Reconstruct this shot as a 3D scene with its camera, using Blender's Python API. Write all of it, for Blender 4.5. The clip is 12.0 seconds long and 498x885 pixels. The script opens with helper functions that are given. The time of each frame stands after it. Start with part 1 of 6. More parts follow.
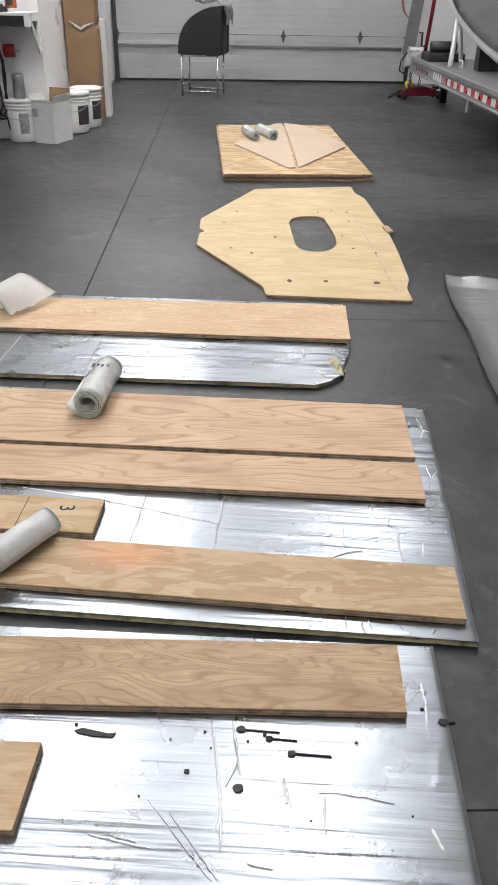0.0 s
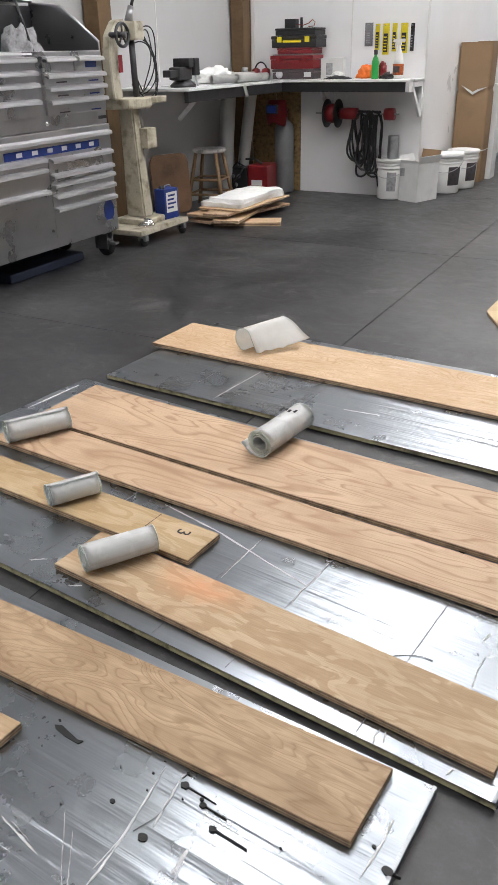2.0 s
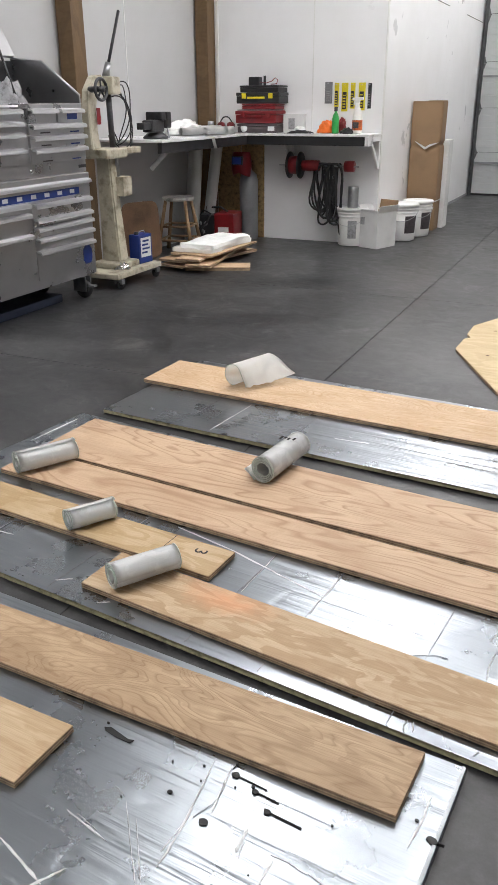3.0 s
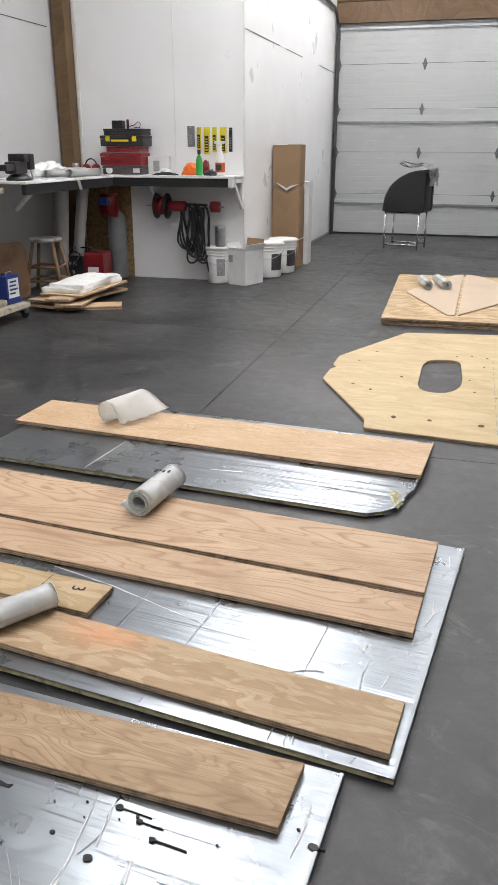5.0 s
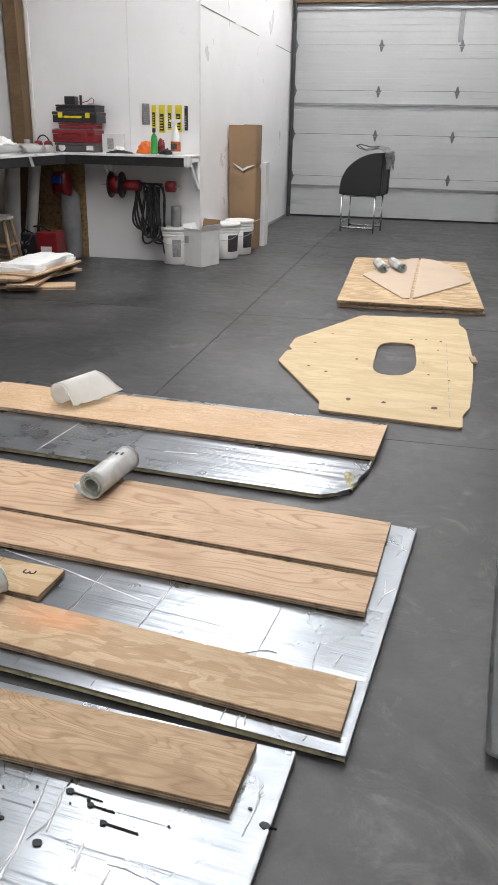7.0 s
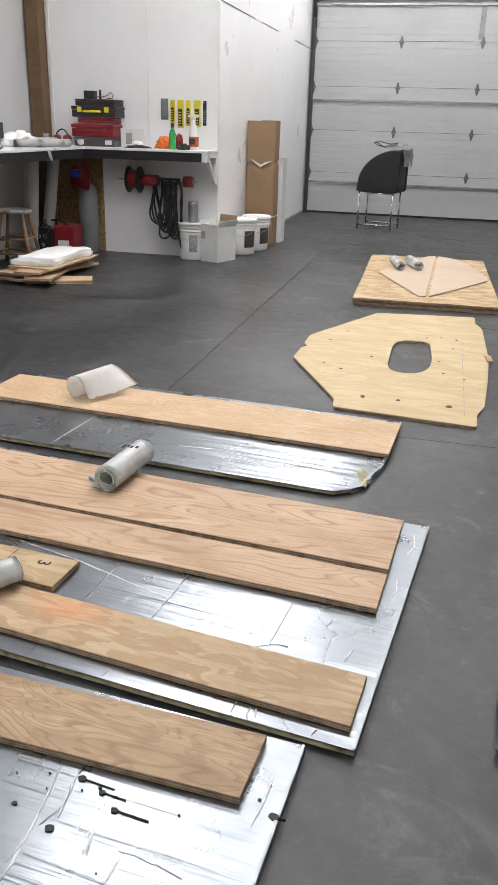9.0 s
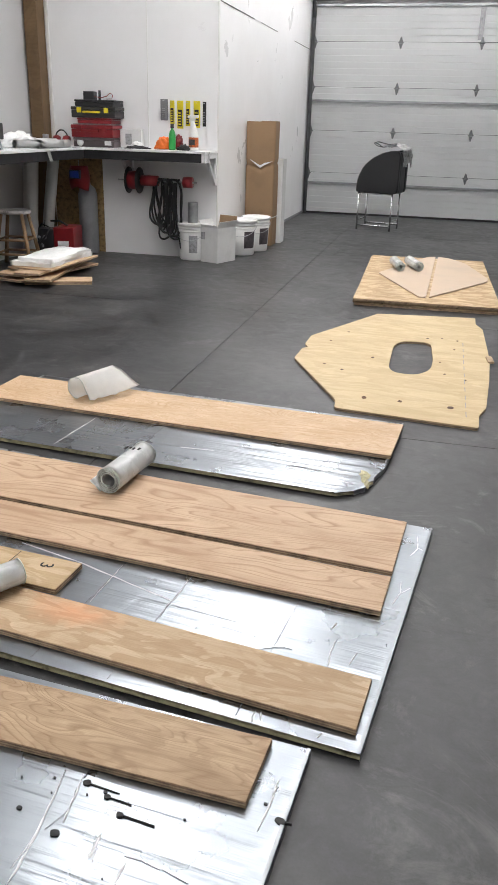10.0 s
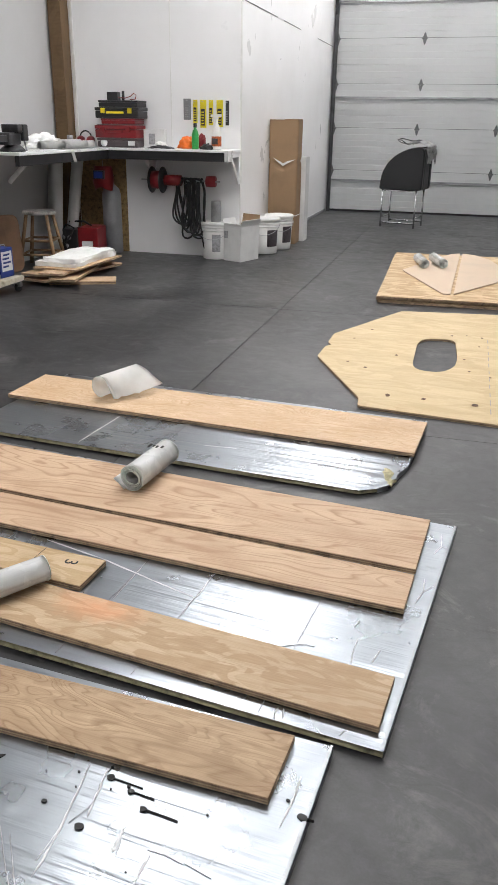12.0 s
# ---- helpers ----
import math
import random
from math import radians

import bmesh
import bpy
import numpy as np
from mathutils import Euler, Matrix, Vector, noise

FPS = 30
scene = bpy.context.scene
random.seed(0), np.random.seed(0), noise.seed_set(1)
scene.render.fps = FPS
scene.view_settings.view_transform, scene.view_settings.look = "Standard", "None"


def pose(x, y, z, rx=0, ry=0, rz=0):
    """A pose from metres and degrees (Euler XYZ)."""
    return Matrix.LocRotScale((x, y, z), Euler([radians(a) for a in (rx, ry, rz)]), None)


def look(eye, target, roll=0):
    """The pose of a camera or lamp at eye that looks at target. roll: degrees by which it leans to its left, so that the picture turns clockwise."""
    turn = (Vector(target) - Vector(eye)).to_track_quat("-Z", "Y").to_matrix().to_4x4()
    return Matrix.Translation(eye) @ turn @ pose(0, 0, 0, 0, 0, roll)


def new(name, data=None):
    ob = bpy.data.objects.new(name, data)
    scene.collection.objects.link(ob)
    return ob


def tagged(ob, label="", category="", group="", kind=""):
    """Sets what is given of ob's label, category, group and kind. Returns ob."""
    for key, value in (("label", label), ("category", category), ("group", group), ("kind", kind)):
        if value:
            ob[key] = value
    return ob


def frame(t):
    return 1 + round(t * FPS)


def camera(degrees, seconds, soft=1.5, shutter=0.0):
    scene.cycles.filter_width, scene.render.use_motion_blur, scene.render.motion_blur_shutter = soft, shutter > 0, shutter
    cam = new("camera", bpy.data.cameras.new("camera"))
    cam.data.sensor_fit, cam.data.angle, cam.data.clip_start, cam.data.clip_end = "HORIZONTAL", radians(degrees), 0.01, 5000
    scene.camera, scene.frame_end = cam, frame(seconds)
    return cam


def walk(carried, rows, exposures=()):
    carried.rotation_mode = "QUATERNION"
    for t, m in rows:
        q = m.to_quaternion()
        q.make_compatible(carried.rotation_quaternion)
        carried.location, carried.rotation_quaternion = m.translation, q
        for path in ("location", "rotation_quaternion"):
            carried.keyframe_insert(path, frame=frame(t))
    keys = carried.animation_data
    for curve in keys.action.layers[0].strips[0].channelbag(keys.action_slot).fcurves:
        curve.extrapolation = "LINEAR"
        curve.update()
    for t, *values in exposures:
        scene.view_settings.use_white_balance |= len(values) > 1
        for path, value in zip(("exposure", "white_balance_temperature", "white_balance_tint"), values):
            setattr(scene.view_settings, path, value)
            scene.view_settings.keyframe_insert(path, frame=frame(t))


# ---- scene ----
cam = camera(35.4, 12.0, 1.1)
PATH = [
    (0, (0.276, 0.454, 1.294), (0.201, 2.174, 0.275), 1.0),
    (0.5, (0.511, 0.577, 1.287), (0.392, 2.296, 0.272), 4.5),
    (1, (0.747, 0.676, 1.29), (0.278, 2.345, 0.292), 3.4),
    (1.5, (0.929, 0.72, 1.297), (0.065, 2.26, 0.358), 1.5),
    (2, (0.918, 0.686, 1.29), (-0.064, 2.179, 0.392), -1.3),
    (2.5, (0.855, 0.541, 1.298), (-0.094, 2.079, 0.441), -2.0),
    (2.7, (0.84, 0.481, 1.3), (-0.086, 2.046, 0.469), -1.3),
    (4.3, (0.894, 0.408, 1.311), (0.104, 2.104, 0.604), -0.6),
    (4.5, (0.899, 0.408, 1.309), (0.146, 2.123, 0.607), -0.6),
    (5, (0.901, 0.414, 1.302), (0.259, 2.17, 0.593), 0.1),
    (5.5, (0.902, 0.424, 1.297), (0.346, 2.205, 0.576), 0.5),
    (6, (0.91, 0.429, 1.303), (0.385, 2.219, 0.582), 0.8),
    (6.5, (0.912, 0.424, 1.297), (0.386, 2.21, 0.564), 1.1),
    (7, (0.911, 0.428, 1.292), (0.376, 2.204, 0.544), 1.2),
    (7.5, (0.913, 0.422, 1.294), (0.364, 2.189, 0.535), 1.5),
    (9.5, (0.908, 0.414, 1.295), (0.342, 2.176, 0.538), 1.7),
    (10, (0.895, 0.417, 1.296), (0.333, 2.181, 0.539), 1.7),
    (10.5, (0.898, 0.42, 1.293), (0.331, 2.183, 0.537), 1.3),
    (11, (0.908, 0.417, 1.295), (0.329, 2.176, 0.541), 1.0),
    (11.5, (0.906, 0.413, 1.296), (0.31, 2.167, 0.542), 0.9),
    (12, (0.9, 0.414, 1.294), (0.281, 2.157, 0.533), 0.9),
]
walk(cam, [(t, look(eye, target, roll)) for t, eye, target, roll in PATH])

# ---- light ----
world = bpy.data.worlds.new("world")
scene.world = world
world.use_nodes = True
world.node_tree.nodes["Background"].inputs[0].default_value = (0.6, 0.62, 0.66, 1)
world.node_tree.nodes["Background"].inputs[1].default_value = 0.02
scene.view_settings.exposure = 0.0

# the building stands turned by a few degrees against the boards; its origin is the door's left foot
BUILDING = pose(-2.308, 13.03, 0, 0, 0, 4.5)
CEILING = 4.3


# ---- materials ----
def shader(name, rough=0.5, metal=0.0, coat=0.0):
    m = bpy.data.materials.new(name)
    m.use_nodes = True
    b = m.node_tree.nodes["Principled BSDF"]
    b.inputs["Roughness"].default_value = rough
    b.inputs["Metallic"].default_value = metal
    b.inputs["Coat Weight"].default_value = coat
    return m, m.node_tree, b


def add(tree, kind, **values):
    n = tree.nodes.new(kind)
    for key, value in values.items():
        n.inputs[key.replace("_", " ")].default_value = value
    return n


def ramp(tree, source, stops):
    r = tree.nodes.new("ShaderNodeValToRGB")
    e = r.color_ramp.elements
    while len(e) < len(stops):
        e.new(0.5)
    for k, (place, colour) in zip(e, stops):
        k.position = place
        k.color = (*colour, 1) if len(colour) == 3 else colour
    tree.links.new(source, r.inputs[0])
    return r.outputs[0]


def coords(tree, scale=(1, 1, 1), shift=(0, 0, 0), spin=0.0, which="Object"):
    c = tree.nodes.new("ShaderNodeTexCoord")
    m = tree.nodes.new("ShaderNodeMapping")
    m.inputs["Scale"].default_value = scale
    m.inputs["Location"].default_value = shift
    m.inputs["Rotation"].default_value = (0, 0, spin)
    tree.links.new(c.outputs[which], m.inputs["Vector"])
    return m.outputs[0]


def noise_at(tree, vector, scale, detail=4.0, rough=0.55, warp=0.0):
    n = add(tree, "ShaderNodeTexNoise", Scale=scale, Detail=detail, Roughness=rough, Distortion=warp)
    tree.links.new(vector, n.inputs["Vector"])
    return n.outputs["Fac"]


def mixed(tree, a, b, fac, mode="MIX"):
    n = tree.nodes.new("ShaderNodeMix")
    n.data_type, n.blend_type = "RGBA", mode
    for socket, value in ((n.inputs["Factor"], fac), (n.inputs["A"], a), (n.inputs["B"], b)):
        if isinstance(value, (int, float)):
            socket.default_value = value
        elif isinstance(value, tuple):
            socket.default_value = (*value, 1)
        else:
            tree.links.new(value, socket)
    return n.outputs["Result"]


def math_node(tree, op, a, b=0.0):
    n = tree.nodes.new("ShaderNodeMath")
    n.operation = op
    for socket, value in ((n.inputs[0], a), (n.inputs[1], b)):
        if isinstance(value, (int, float)):
            socket.default_value = value
        else:
            tree.links.new(value, socket)
    return n.outputs[0]


def bumped(tree, b, height, strength, distance=0.002):
    n = add(tree, "ShaderNodeBump", Strength=strength, Distance=distance)
    tree.links.new(height, n.inputs["Height"])
    tree.links.new(n.outputs[0], b.inputs["Normal"])


def surface(name, colour, rough=0.5, metal=0.0, wear=0.12, coarse=6.0, fine=90.0, bump=0.1, coat=0.0, stain=None):
    """A painted, moulded or bare surface with wear at two scales."""
    m, t, b = shader(name, rough, metal, coat)
    v = coords(t)
    big, small = noise_at(t, v, coarse, 5), noise_at(t, v, fine, 3)
    dark = tuple(c * (1 - 2.2 * wear) for c in colour) if stain is None else stain
    light = tuple(min(1.0, c * (1 + wear)) for c in colour)
    base = ramp(t, big, ((0.3, dark), (0.5, colour), (0.75, light)))
    base = mixed(t, base, ramp(t, small, ((0.35, (0.82, 0.82, 0.82)), (0.65, (1, 1, 1)))), min(1.0, wear * 4), "MULTIPLY")
    t.links.new(base, b.inputs["Base Color"])
    t.links.new(ramp(t, big, ((0.3, (max(0.04, rough - 0.08),) * 3), (0.7, (min(1, rough + 0.1),) * 3))), b.inputs["Roughness"])
    if bump:
        bumped(t, b, small, bump, 0.0015)
    return m


def wood(name, light, dark, seed, figure=1.0, rings=9.0, contrast=1.0, blush=None, rough=0.62, broad=0.8, thread=0.35, patch=0.0, size=1.0):
    """Rotary-cut veneer: long flame-shaped contours, broad soft bands, fine pores, and uneven tone."""
    m, t, b = shader(name, rough)
    v = coords(t, (1.7 * figure, 8.0 * figure, 1), (seed * 3.7, seed * 1.9, seed))
    field = noise_at(t, v, 1.0, 2.6, 0.45, 0.7)
    wave = math_node(t, "FRACT", math_node(t, "MULTIPLY", field, rings * 1.5))
    bands = ramp(t, wave, ((0.0, (0.0,) * 3), (0.18, (0.0,) * 3), (0.55, (0.45,) * 3), (0.80, (0.75,) * 3), (0.88, (1.0,) * 3), (0.95, (0.35,) * 3), (1.0, (0.0,) * 3)))
    fine = math_node(t, "FRACT", math_node(t, "MULTIPLY", field, rings * 5.0))
    threads = ramp(t, fine, ((0.62, (0.0,) * 3), (0.88, (1.0,) * 3), (0.97, (0.2,) * 3), (1.0, (0.0,) * 3)))
    strong = ramp(t, noise_at(t, coords(t, (1.3, 3, 1), (seed, 2, 0)), 2.0, 2), ((0.35, (0.6,) * 3), (0.6, (1.0,) * 3)))
    pores = noise_at(t, coords(t, (9, 420, 40), (seed, 0, 0)), 1.0, 3, 0.6)
    blotch = noise_at(t, coords(t, (1.2, 2.2, 1), (0, seed * 5, 0)), 2.6, 4, 0.6, 0.5)
    mid = tuple(0.6 * p + 0.4 * q for p, q in zip(light, dark))
    base = mixed(t, light, mid, ramp(t, blotch, ((0.35, (1.0,) * 3), (0.62, (0.0,) * 3))))
    base = mixed(t, base, dark, math_node(t, "MULTIPLY", math_node(t, "MULTIPLY", bands, strong), broad * contrast))
    base = mixed(t, base, dark, math_node(t, "MULTIPLY", math_node(t, "MULTIPLY", threads, strong), thread * contrast))
    if patch:
        # the cut runs through two growth layers, so tan and pale areas meet along ragged edges
        layer = noise_at(t, coords(t, (5.0 * size, 17.0 * size, 1), (seed * 1.3, seed * 7.1, 0)), 1.0, 3, 0.5, 0.8)
        tan = ramp(t, layer, ((0.47, (0,) * 3), (0.495, (1,) * 3), (0.60, (0.7,) * 3), (0.62, (0.0,) * 3)))
        base = mixed(t, base, tuple(0.22 * p + 0.78 * q for p, q in zip(light, dark)), math_node(t, "MULTIPLY", tan, patch))
    base = mixed(t, base, ramp(t, pores, ((0.36, (0.74, 0.68, 0.6)), (0.56, (1, 1, 1)))), 0.45, "MULTIPLY")
    if blush:
        centre, spread, tint = blush
        c = t.nodes.new("ShaderNodeTexCoord")
        d = t.nodes.new("ShaderNodeVectorMath")
        d.operation = "DISTANCE"
        d.inputs[1].default_value = (*centre, 0)
        sq = t.nodes.new("ShaderNodeVectorMath")
        sq.operation = "MULTIPLY"
        sq.inputs[1].default_value = (1, 2.0, 0)
        t.links.new(c.outputs["Object"], sq.inputs[0])
        t.links.new(sq.outputs[0], d.inputs[0])
        ragged = math_node(t, "ADD", d.outputs["Value"], math_node(t, "MULTIPLY", noise_at(t, c.outputs["Object"], 18, 3), spread * 1.1))
        base = mixed(t, base, tint, ramp(t, ragged, ((spread * 0.55, (0.6, 0.6, 0.6)), (spread * 1.6, (0, 0, 0)))))
    t.links.new(base, b.inputs["Base Color"])
    bumped(t, b, pores, 0.22, 0.0008)
    return m


def foil(name, rough, tint=(0.86, 0.87, 0.88), seed=0.0):
    """Aluminium facing with rolled streaks and small dents."""
    m, t, b = shader(name, rough, 1.0)
    streak = noise_at(t, coords(t, (1.1, 28, 1), (seed, 0, 0)), 1.0, 3, 0.55, 0.35)
    wave = noise_at(t, coords(t, (1.6, 9, 1), (seed * 2, 5, 0)), 1.0, 1.5, 0.5, 0.0)
    patches = noise_at(t, coords(t, (1, 1, 1), (0, seed, 0)), 5, 5, 0.6)
    pits = noise_at(t, coords(t), 70, 3)
    base = mixed(t, tint, tuple(c * 0.94 for c in tint), ramp(t, patches, ((0.25, (1, 1, 1)), (0.75, (0, 0, 0)))))
    t.links.new(base, b.inputs["Base Color"])
    t.links.new(ramp(t, patches, ((0.2, (rough - 0.03,) * 3), (0.8, (rough + 0.03,) * 3))), b.inputs["Roughness"])
    relief = math_node(t, "ADD", math_node(t, "MULTIPLY", wave, 1.3), math_node(t, "MULTIPLY", streak, 1.5))
    bumped(t, b, math_node(t, "ADD", relief, math_node(t, "MULTIPLY", pits, 0.08)), 0.66, 0.005)
    return m


def concrete():
    m, t, b = shader("sealed_concrete", 0.4)
    v = coords(t)
    cloud = noise_at(t, v, 0.9, 6, 0.62, 0.6)
    trowel = noise_at(t, coords(t, (1, 1.3, 1), (3, 1, 0), 0.5), 4.2, 9, 0.72, 1.6)
    speck = noise_at(t, v, 160, 3)
    base = ramp(t, cloud, ((0.32, (0.015, 0.015, 0.0165)), (0.5, (0.038, 0.038, 0.040)), (0.68, (0.068, 0.068, 0.069))))
    base = mixed(t, base, ramp(t, trowel, ((0.28, (0.42, 0.42, 0.43)), (0.5, (0.95, 0.95, 0.95)), (0.75, (1.7, 1.7, 1.68)))), 0.8, "MULTIPLY")
    base = mixed(t, base, ramp(t, speck, ((0.35, (0.8, 0.8, 0.8)), (0.6, (1.05, 1.05, 1.05)))), 0.6, "MULTIPLY")
    grainy = noise_at(t, v, 16, 6, 0.7, 0.8)
    base = mixed(t, base, ramp(t, grainy, ((0.3, (0.62,) * 3), (0.52, (1.0,) * 3), (0.72, (1.4,) * 3))), 0.75, "MULTIPLY")
    scuff = ramp(t, noise_at(t, coords(t, (1, 1, 1), (7.3, 2.1, 0)), 1.9, 10, 0.78, 1.5), ((0.555, (0, 0, 0)), (0.72, (1, 1, 1))))
    base = mixed(t, base, (0.17, 0.17, 0.165), math_node(t, "MULTIPLY", scuff, 0.7))
    drag = noise_at(t, coords(t, (2.5, 13, 1), (1.7, 0.4, 0), 0.35), 2.2, 9, 0.7, 0.9)
    base = mixed(t, base, ramp(t, drag, ((0.30, (0.45,) * 3), (0.43, (1.0,) * 3))), 0.8, "MULTIPLY")
    t.links.new(base, b.inputs["Base Color"])
    t.links.new(ramp(t, trowel, ((0.3, (0.30,) * 3), (0.7, (0.52,) * 3))), b.inputs["Roughness"])
    bumped(t, b, math_node(t, "ADD", trowel, math_node(t, "MULTIPLY", speck, 0.3)), 0.12, 0.002)
    return m


def glossy_board(name, tone, gloss):
    """Glossy wall board with faint upright waves and scuffs."""
    m, t, b = shader(name, gloss)
    wave = noise_at(t, coords(t, (1, 1, 0.10)), 3.2, 4)
    pebble = noise_at(t, coords(t), 110, 3)
    scuff = noise_at(t, coords(t), 1.6, 8, 0.6, 0.4)
    base = ramp(t, scuff, ((0.25, (tone * 0.93,) * 3), (0.75, (tone, tone, tone * 1.01))))
    t.links.new(base, b.inputs["Base Color"])
    t.links.new(ramp(t, scuff, ((0.25, (gloss + 0.12,) * 3), (0.7, (gloss,) * 3))), b.inputs["Roughness"])
    bumped(t, b, math_node(t, "ADD", math_node(t, "MULTIPLY", wave, 5.0), math_node(t, "MULTIPLY", pebble, 0.05)), 0.09, 0.002)
    return m


def glass_cloth():
    """White glass cloth with a satin gloss that breaks up along its weave."""
    m, t, b = shader("woven_glass_fibre", 0.3)
    strands = noise_at(t, coords(t, (160, 9, 160)), 1.0, 3, 0.6, 0.2)
    fold = noise_at(t, coords(t, (1, 1, 1), (2, 4, 1)), 20, 3, 0.5, 0.6)
    t.links.new(ramp(t, strands, ((0.3, (0.91, 0.925, 0.92)), (0.6, (0.97, 0.975, 0.97)))), b.inputs["Base Color"])
    t.links.new(ramp(t, fold, ((0.3, (0.16,) * 3), (0.7, (0.36,) * 3))), b.inputs["Roughness"])
    bumped(t, b, math_node(t, "ADD", math_node(t, "MULTIPLY", strands, 0.25), fold), 0.35, 0.004)
    b.inputs["Specular IOR Level"].default_value = 0.9
    b.inputs["Coat Weight"].default_value = 1.0
    b.inputs["Coat Roughness"].default_value = 0.2
    return m


def let_through(material, share, tint):
    """Part of the light passes through the thin cloth and leaves it scattered."""
    t = material.node_tree
    b, out = t.nodes["Principled BSDF"], t.nodes["Material Output"]
    glow = t.nodes.new("ShaderNodeBsdfTranslucent")
    glow.inputs["Color"].default_value = (*tint, 1)
    mix = t.nodes.new("ShaderNodeMixShader")
    mix.inputs[0].default_value = share
    t.links.new(b.outputs[0], mix.inputs[1])
    t.links.new(glow.outputs[0], mix.inputs[2])
    t.links.new(mix.outputs[0], out.inputs["Surface"])
    return material


CONCRETE = concrete()
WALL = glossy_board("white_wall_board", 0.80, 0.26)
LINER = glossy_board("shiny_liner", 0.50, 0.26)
CEILING_PAINT = surface("ceiling_sheet", (0.50, 0.505, 0.51), 0.6, 0, 0.05, 1.0, 40, 0.05)
JOINT = surface("joint_dirt", (0.012, 0.012, 0.012), 0.9, 0, 0.2)
DOOR_PAINT = surface("door_steel_white", (0.80, 0.81, 0.81), 0.45, 0, 0.03, 1.2, 70, 0.02)
STEEL = surface("galvanised_steel", (0.42, 0.43, 0.44), 0.36, 0.85, 0.15, 9, 120, 0.06)
DARK_STEEL = surface("dark_steel", (0.07, 0.07, 0.075), 0.42, 0.6, 0.2, 9, 120, 0.08)
CHROME = surface("chrome", (0.75, 0.75, 0.76), 0.12, 1.0, 0.05, 9, 120, 0.0)
STAINLESS = surface("brushed_stainless", (0.50, 0.50, 0.51), 0.30, 1.0, 0.08, 4, 200, 0.05)
BLACK_RUBBER = surface("black_rubber", (0.015, 0.015, 0.016), 0.6, 0, 0.2, 12, 150, 0.15)
BLACK_PLASTIC = surface("black_plastic", (0.018, 0.018, 0.02), 0.4, 0, 0.15, 12, 150, 0.08)
BLACK_VINYL = surface("black_vinyl", (0.012, 0.0125, 0.014), 0.5, 0, 0.15, 5, 220, 0.25)
WHITE_PLASTIC = surface("white_plastic", (0.74, 0.74, 0.72), 0.38, 0, 0.06, 6, 100, 0.05)
WHITE_BOX = surface("white_carton", (0.66, 0.66, 0.65), 0.7, 0, 0.06, 5, 120, 0.1)
CARTON = surface("brown_carton", (0.26, 0.165, 0.09), 0.78, 0, 0.08, 4, 140, 0.12)
WHITE_LAMINATE = surface("white_laminate", (0.74, 0.74, 0.75), 0.3, 0, 0.06, 4, 80, 0.03)
GREY_PAINT = surface("grey_paint", (0.20, 0.205, 0.215), 0.5, 0, 0.12, 5, 90, 0.08)
CREAM = surface("chipped_cream_paint", (0.50, 0.46, 0.36), 0.5, 0, 0.15, 11, 60, 0.2, stain=(0.20, 0.16, 0.10))
RED = surface("red_plastic", (0.20, 0.009, 0.013), 0.4, 0, 0.12, 8, 120, 0.06)
YELLOW = surface("yellow_plastic", (0.75, 0.62, 0.02), 0.4, 0, 0.1, 8, 120, 0.05)
ORANGE = surface("orange_plastic", (0.80, 0.16, 0.015), 0.45, 0, 0.1, 8, 120, 0.08)
GREEN = surface("green_plastic", (0.03, 0.34, 0.07), 0.35, 0, 0.1, 8, 120, 0.05)
BLUE = surface("blue_paint", (0.010, 0.032, 0.19), 0.35, 0, 0.1, 8, 120, 0.05)
LABEL_DARK = surface("printed_label", (0.06, 0.05, 0.055), 0.5, 0, 0.3, 40, 160, 0.03)
LABEL_GREY = surface("grey_print", (0.32, 0.32, 0.33), 0.55, 0, 0.2, 40, 160, 0.03)
INK = surface("black_marker", (0.012, 0.012, 0.013), 0.6, 0, 0.1)
TAR = surface("black_drips", (0.006, 0.006, 0.006), 0.55, 0, 0.1)
POST_WOOD = wood("post_wood", (0.16, 0.098, 0.045), (0.085, 0.05, 0.024), 3.0, 0.6, 4, 0.7)
BEAM_WOOD = wood("beam_wood", (0.14, 0.08, 0.038), (0.08, 0.044, 0.02), 7.0, 0.8, 7)
STOOL_WOOD = wood("stool_wood", (0.28, 0.17, 0.085), (0.16, 0.09, 0.04), 5.0, 2.0, 6)
OSB = surface("strand_board", (0.30, 0.20, 0.09), 0.7, 0, 0.35, 26, 90, 0.3, stain=(0.11, 0.065, 0.025))
BROWN_PANEL = surface("brown_hardboard", (0.20, 0.11, 0.06), 0.6, 0, 0.25, 4, 80, 0.1)
MDF = surface("pale_panel", (0.56, 0.44, 0.33), 0.66, 0, 0.05, 3, 160, 0.05)
PLY_LIGHT = surface("light_ply", (0.50, 0.37, 0.24), 0.75, 0, 0.2, 30, 160, 0.3)
PLY_DARK = surface("dark_ply", (0.32, 0.215, 0.14), 0.8, 0, 0.25, 30, 160, 0.3)
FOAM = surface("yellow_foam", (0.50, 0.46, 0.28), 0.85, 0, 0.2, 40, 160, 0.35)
# darker and more olive than the core, for the panels' front edges
FOAM_EDGE = surface("olive_foam", (0.34, 0.31, 0.19), 0.9, 0, 0.3, 30, 160, 0.3)
FIBRE = let_through(glass_cloth(), 0.28, (0.96, 0.97, 0.96))
THIN_CLOTH = let_through(surface("thin_white_cloth", (0.93, 0.935, 0.925), 0.7, 0, 0.04, 16, 150, 0.2), 0.4, (0.96, 0.965, 0.95))
FIBRE_EDGE = surface("greenish_fibre_edge", (0.62, 0.69, 0.64), 0.45, 0, 0.12, 14, 260, 0.1)
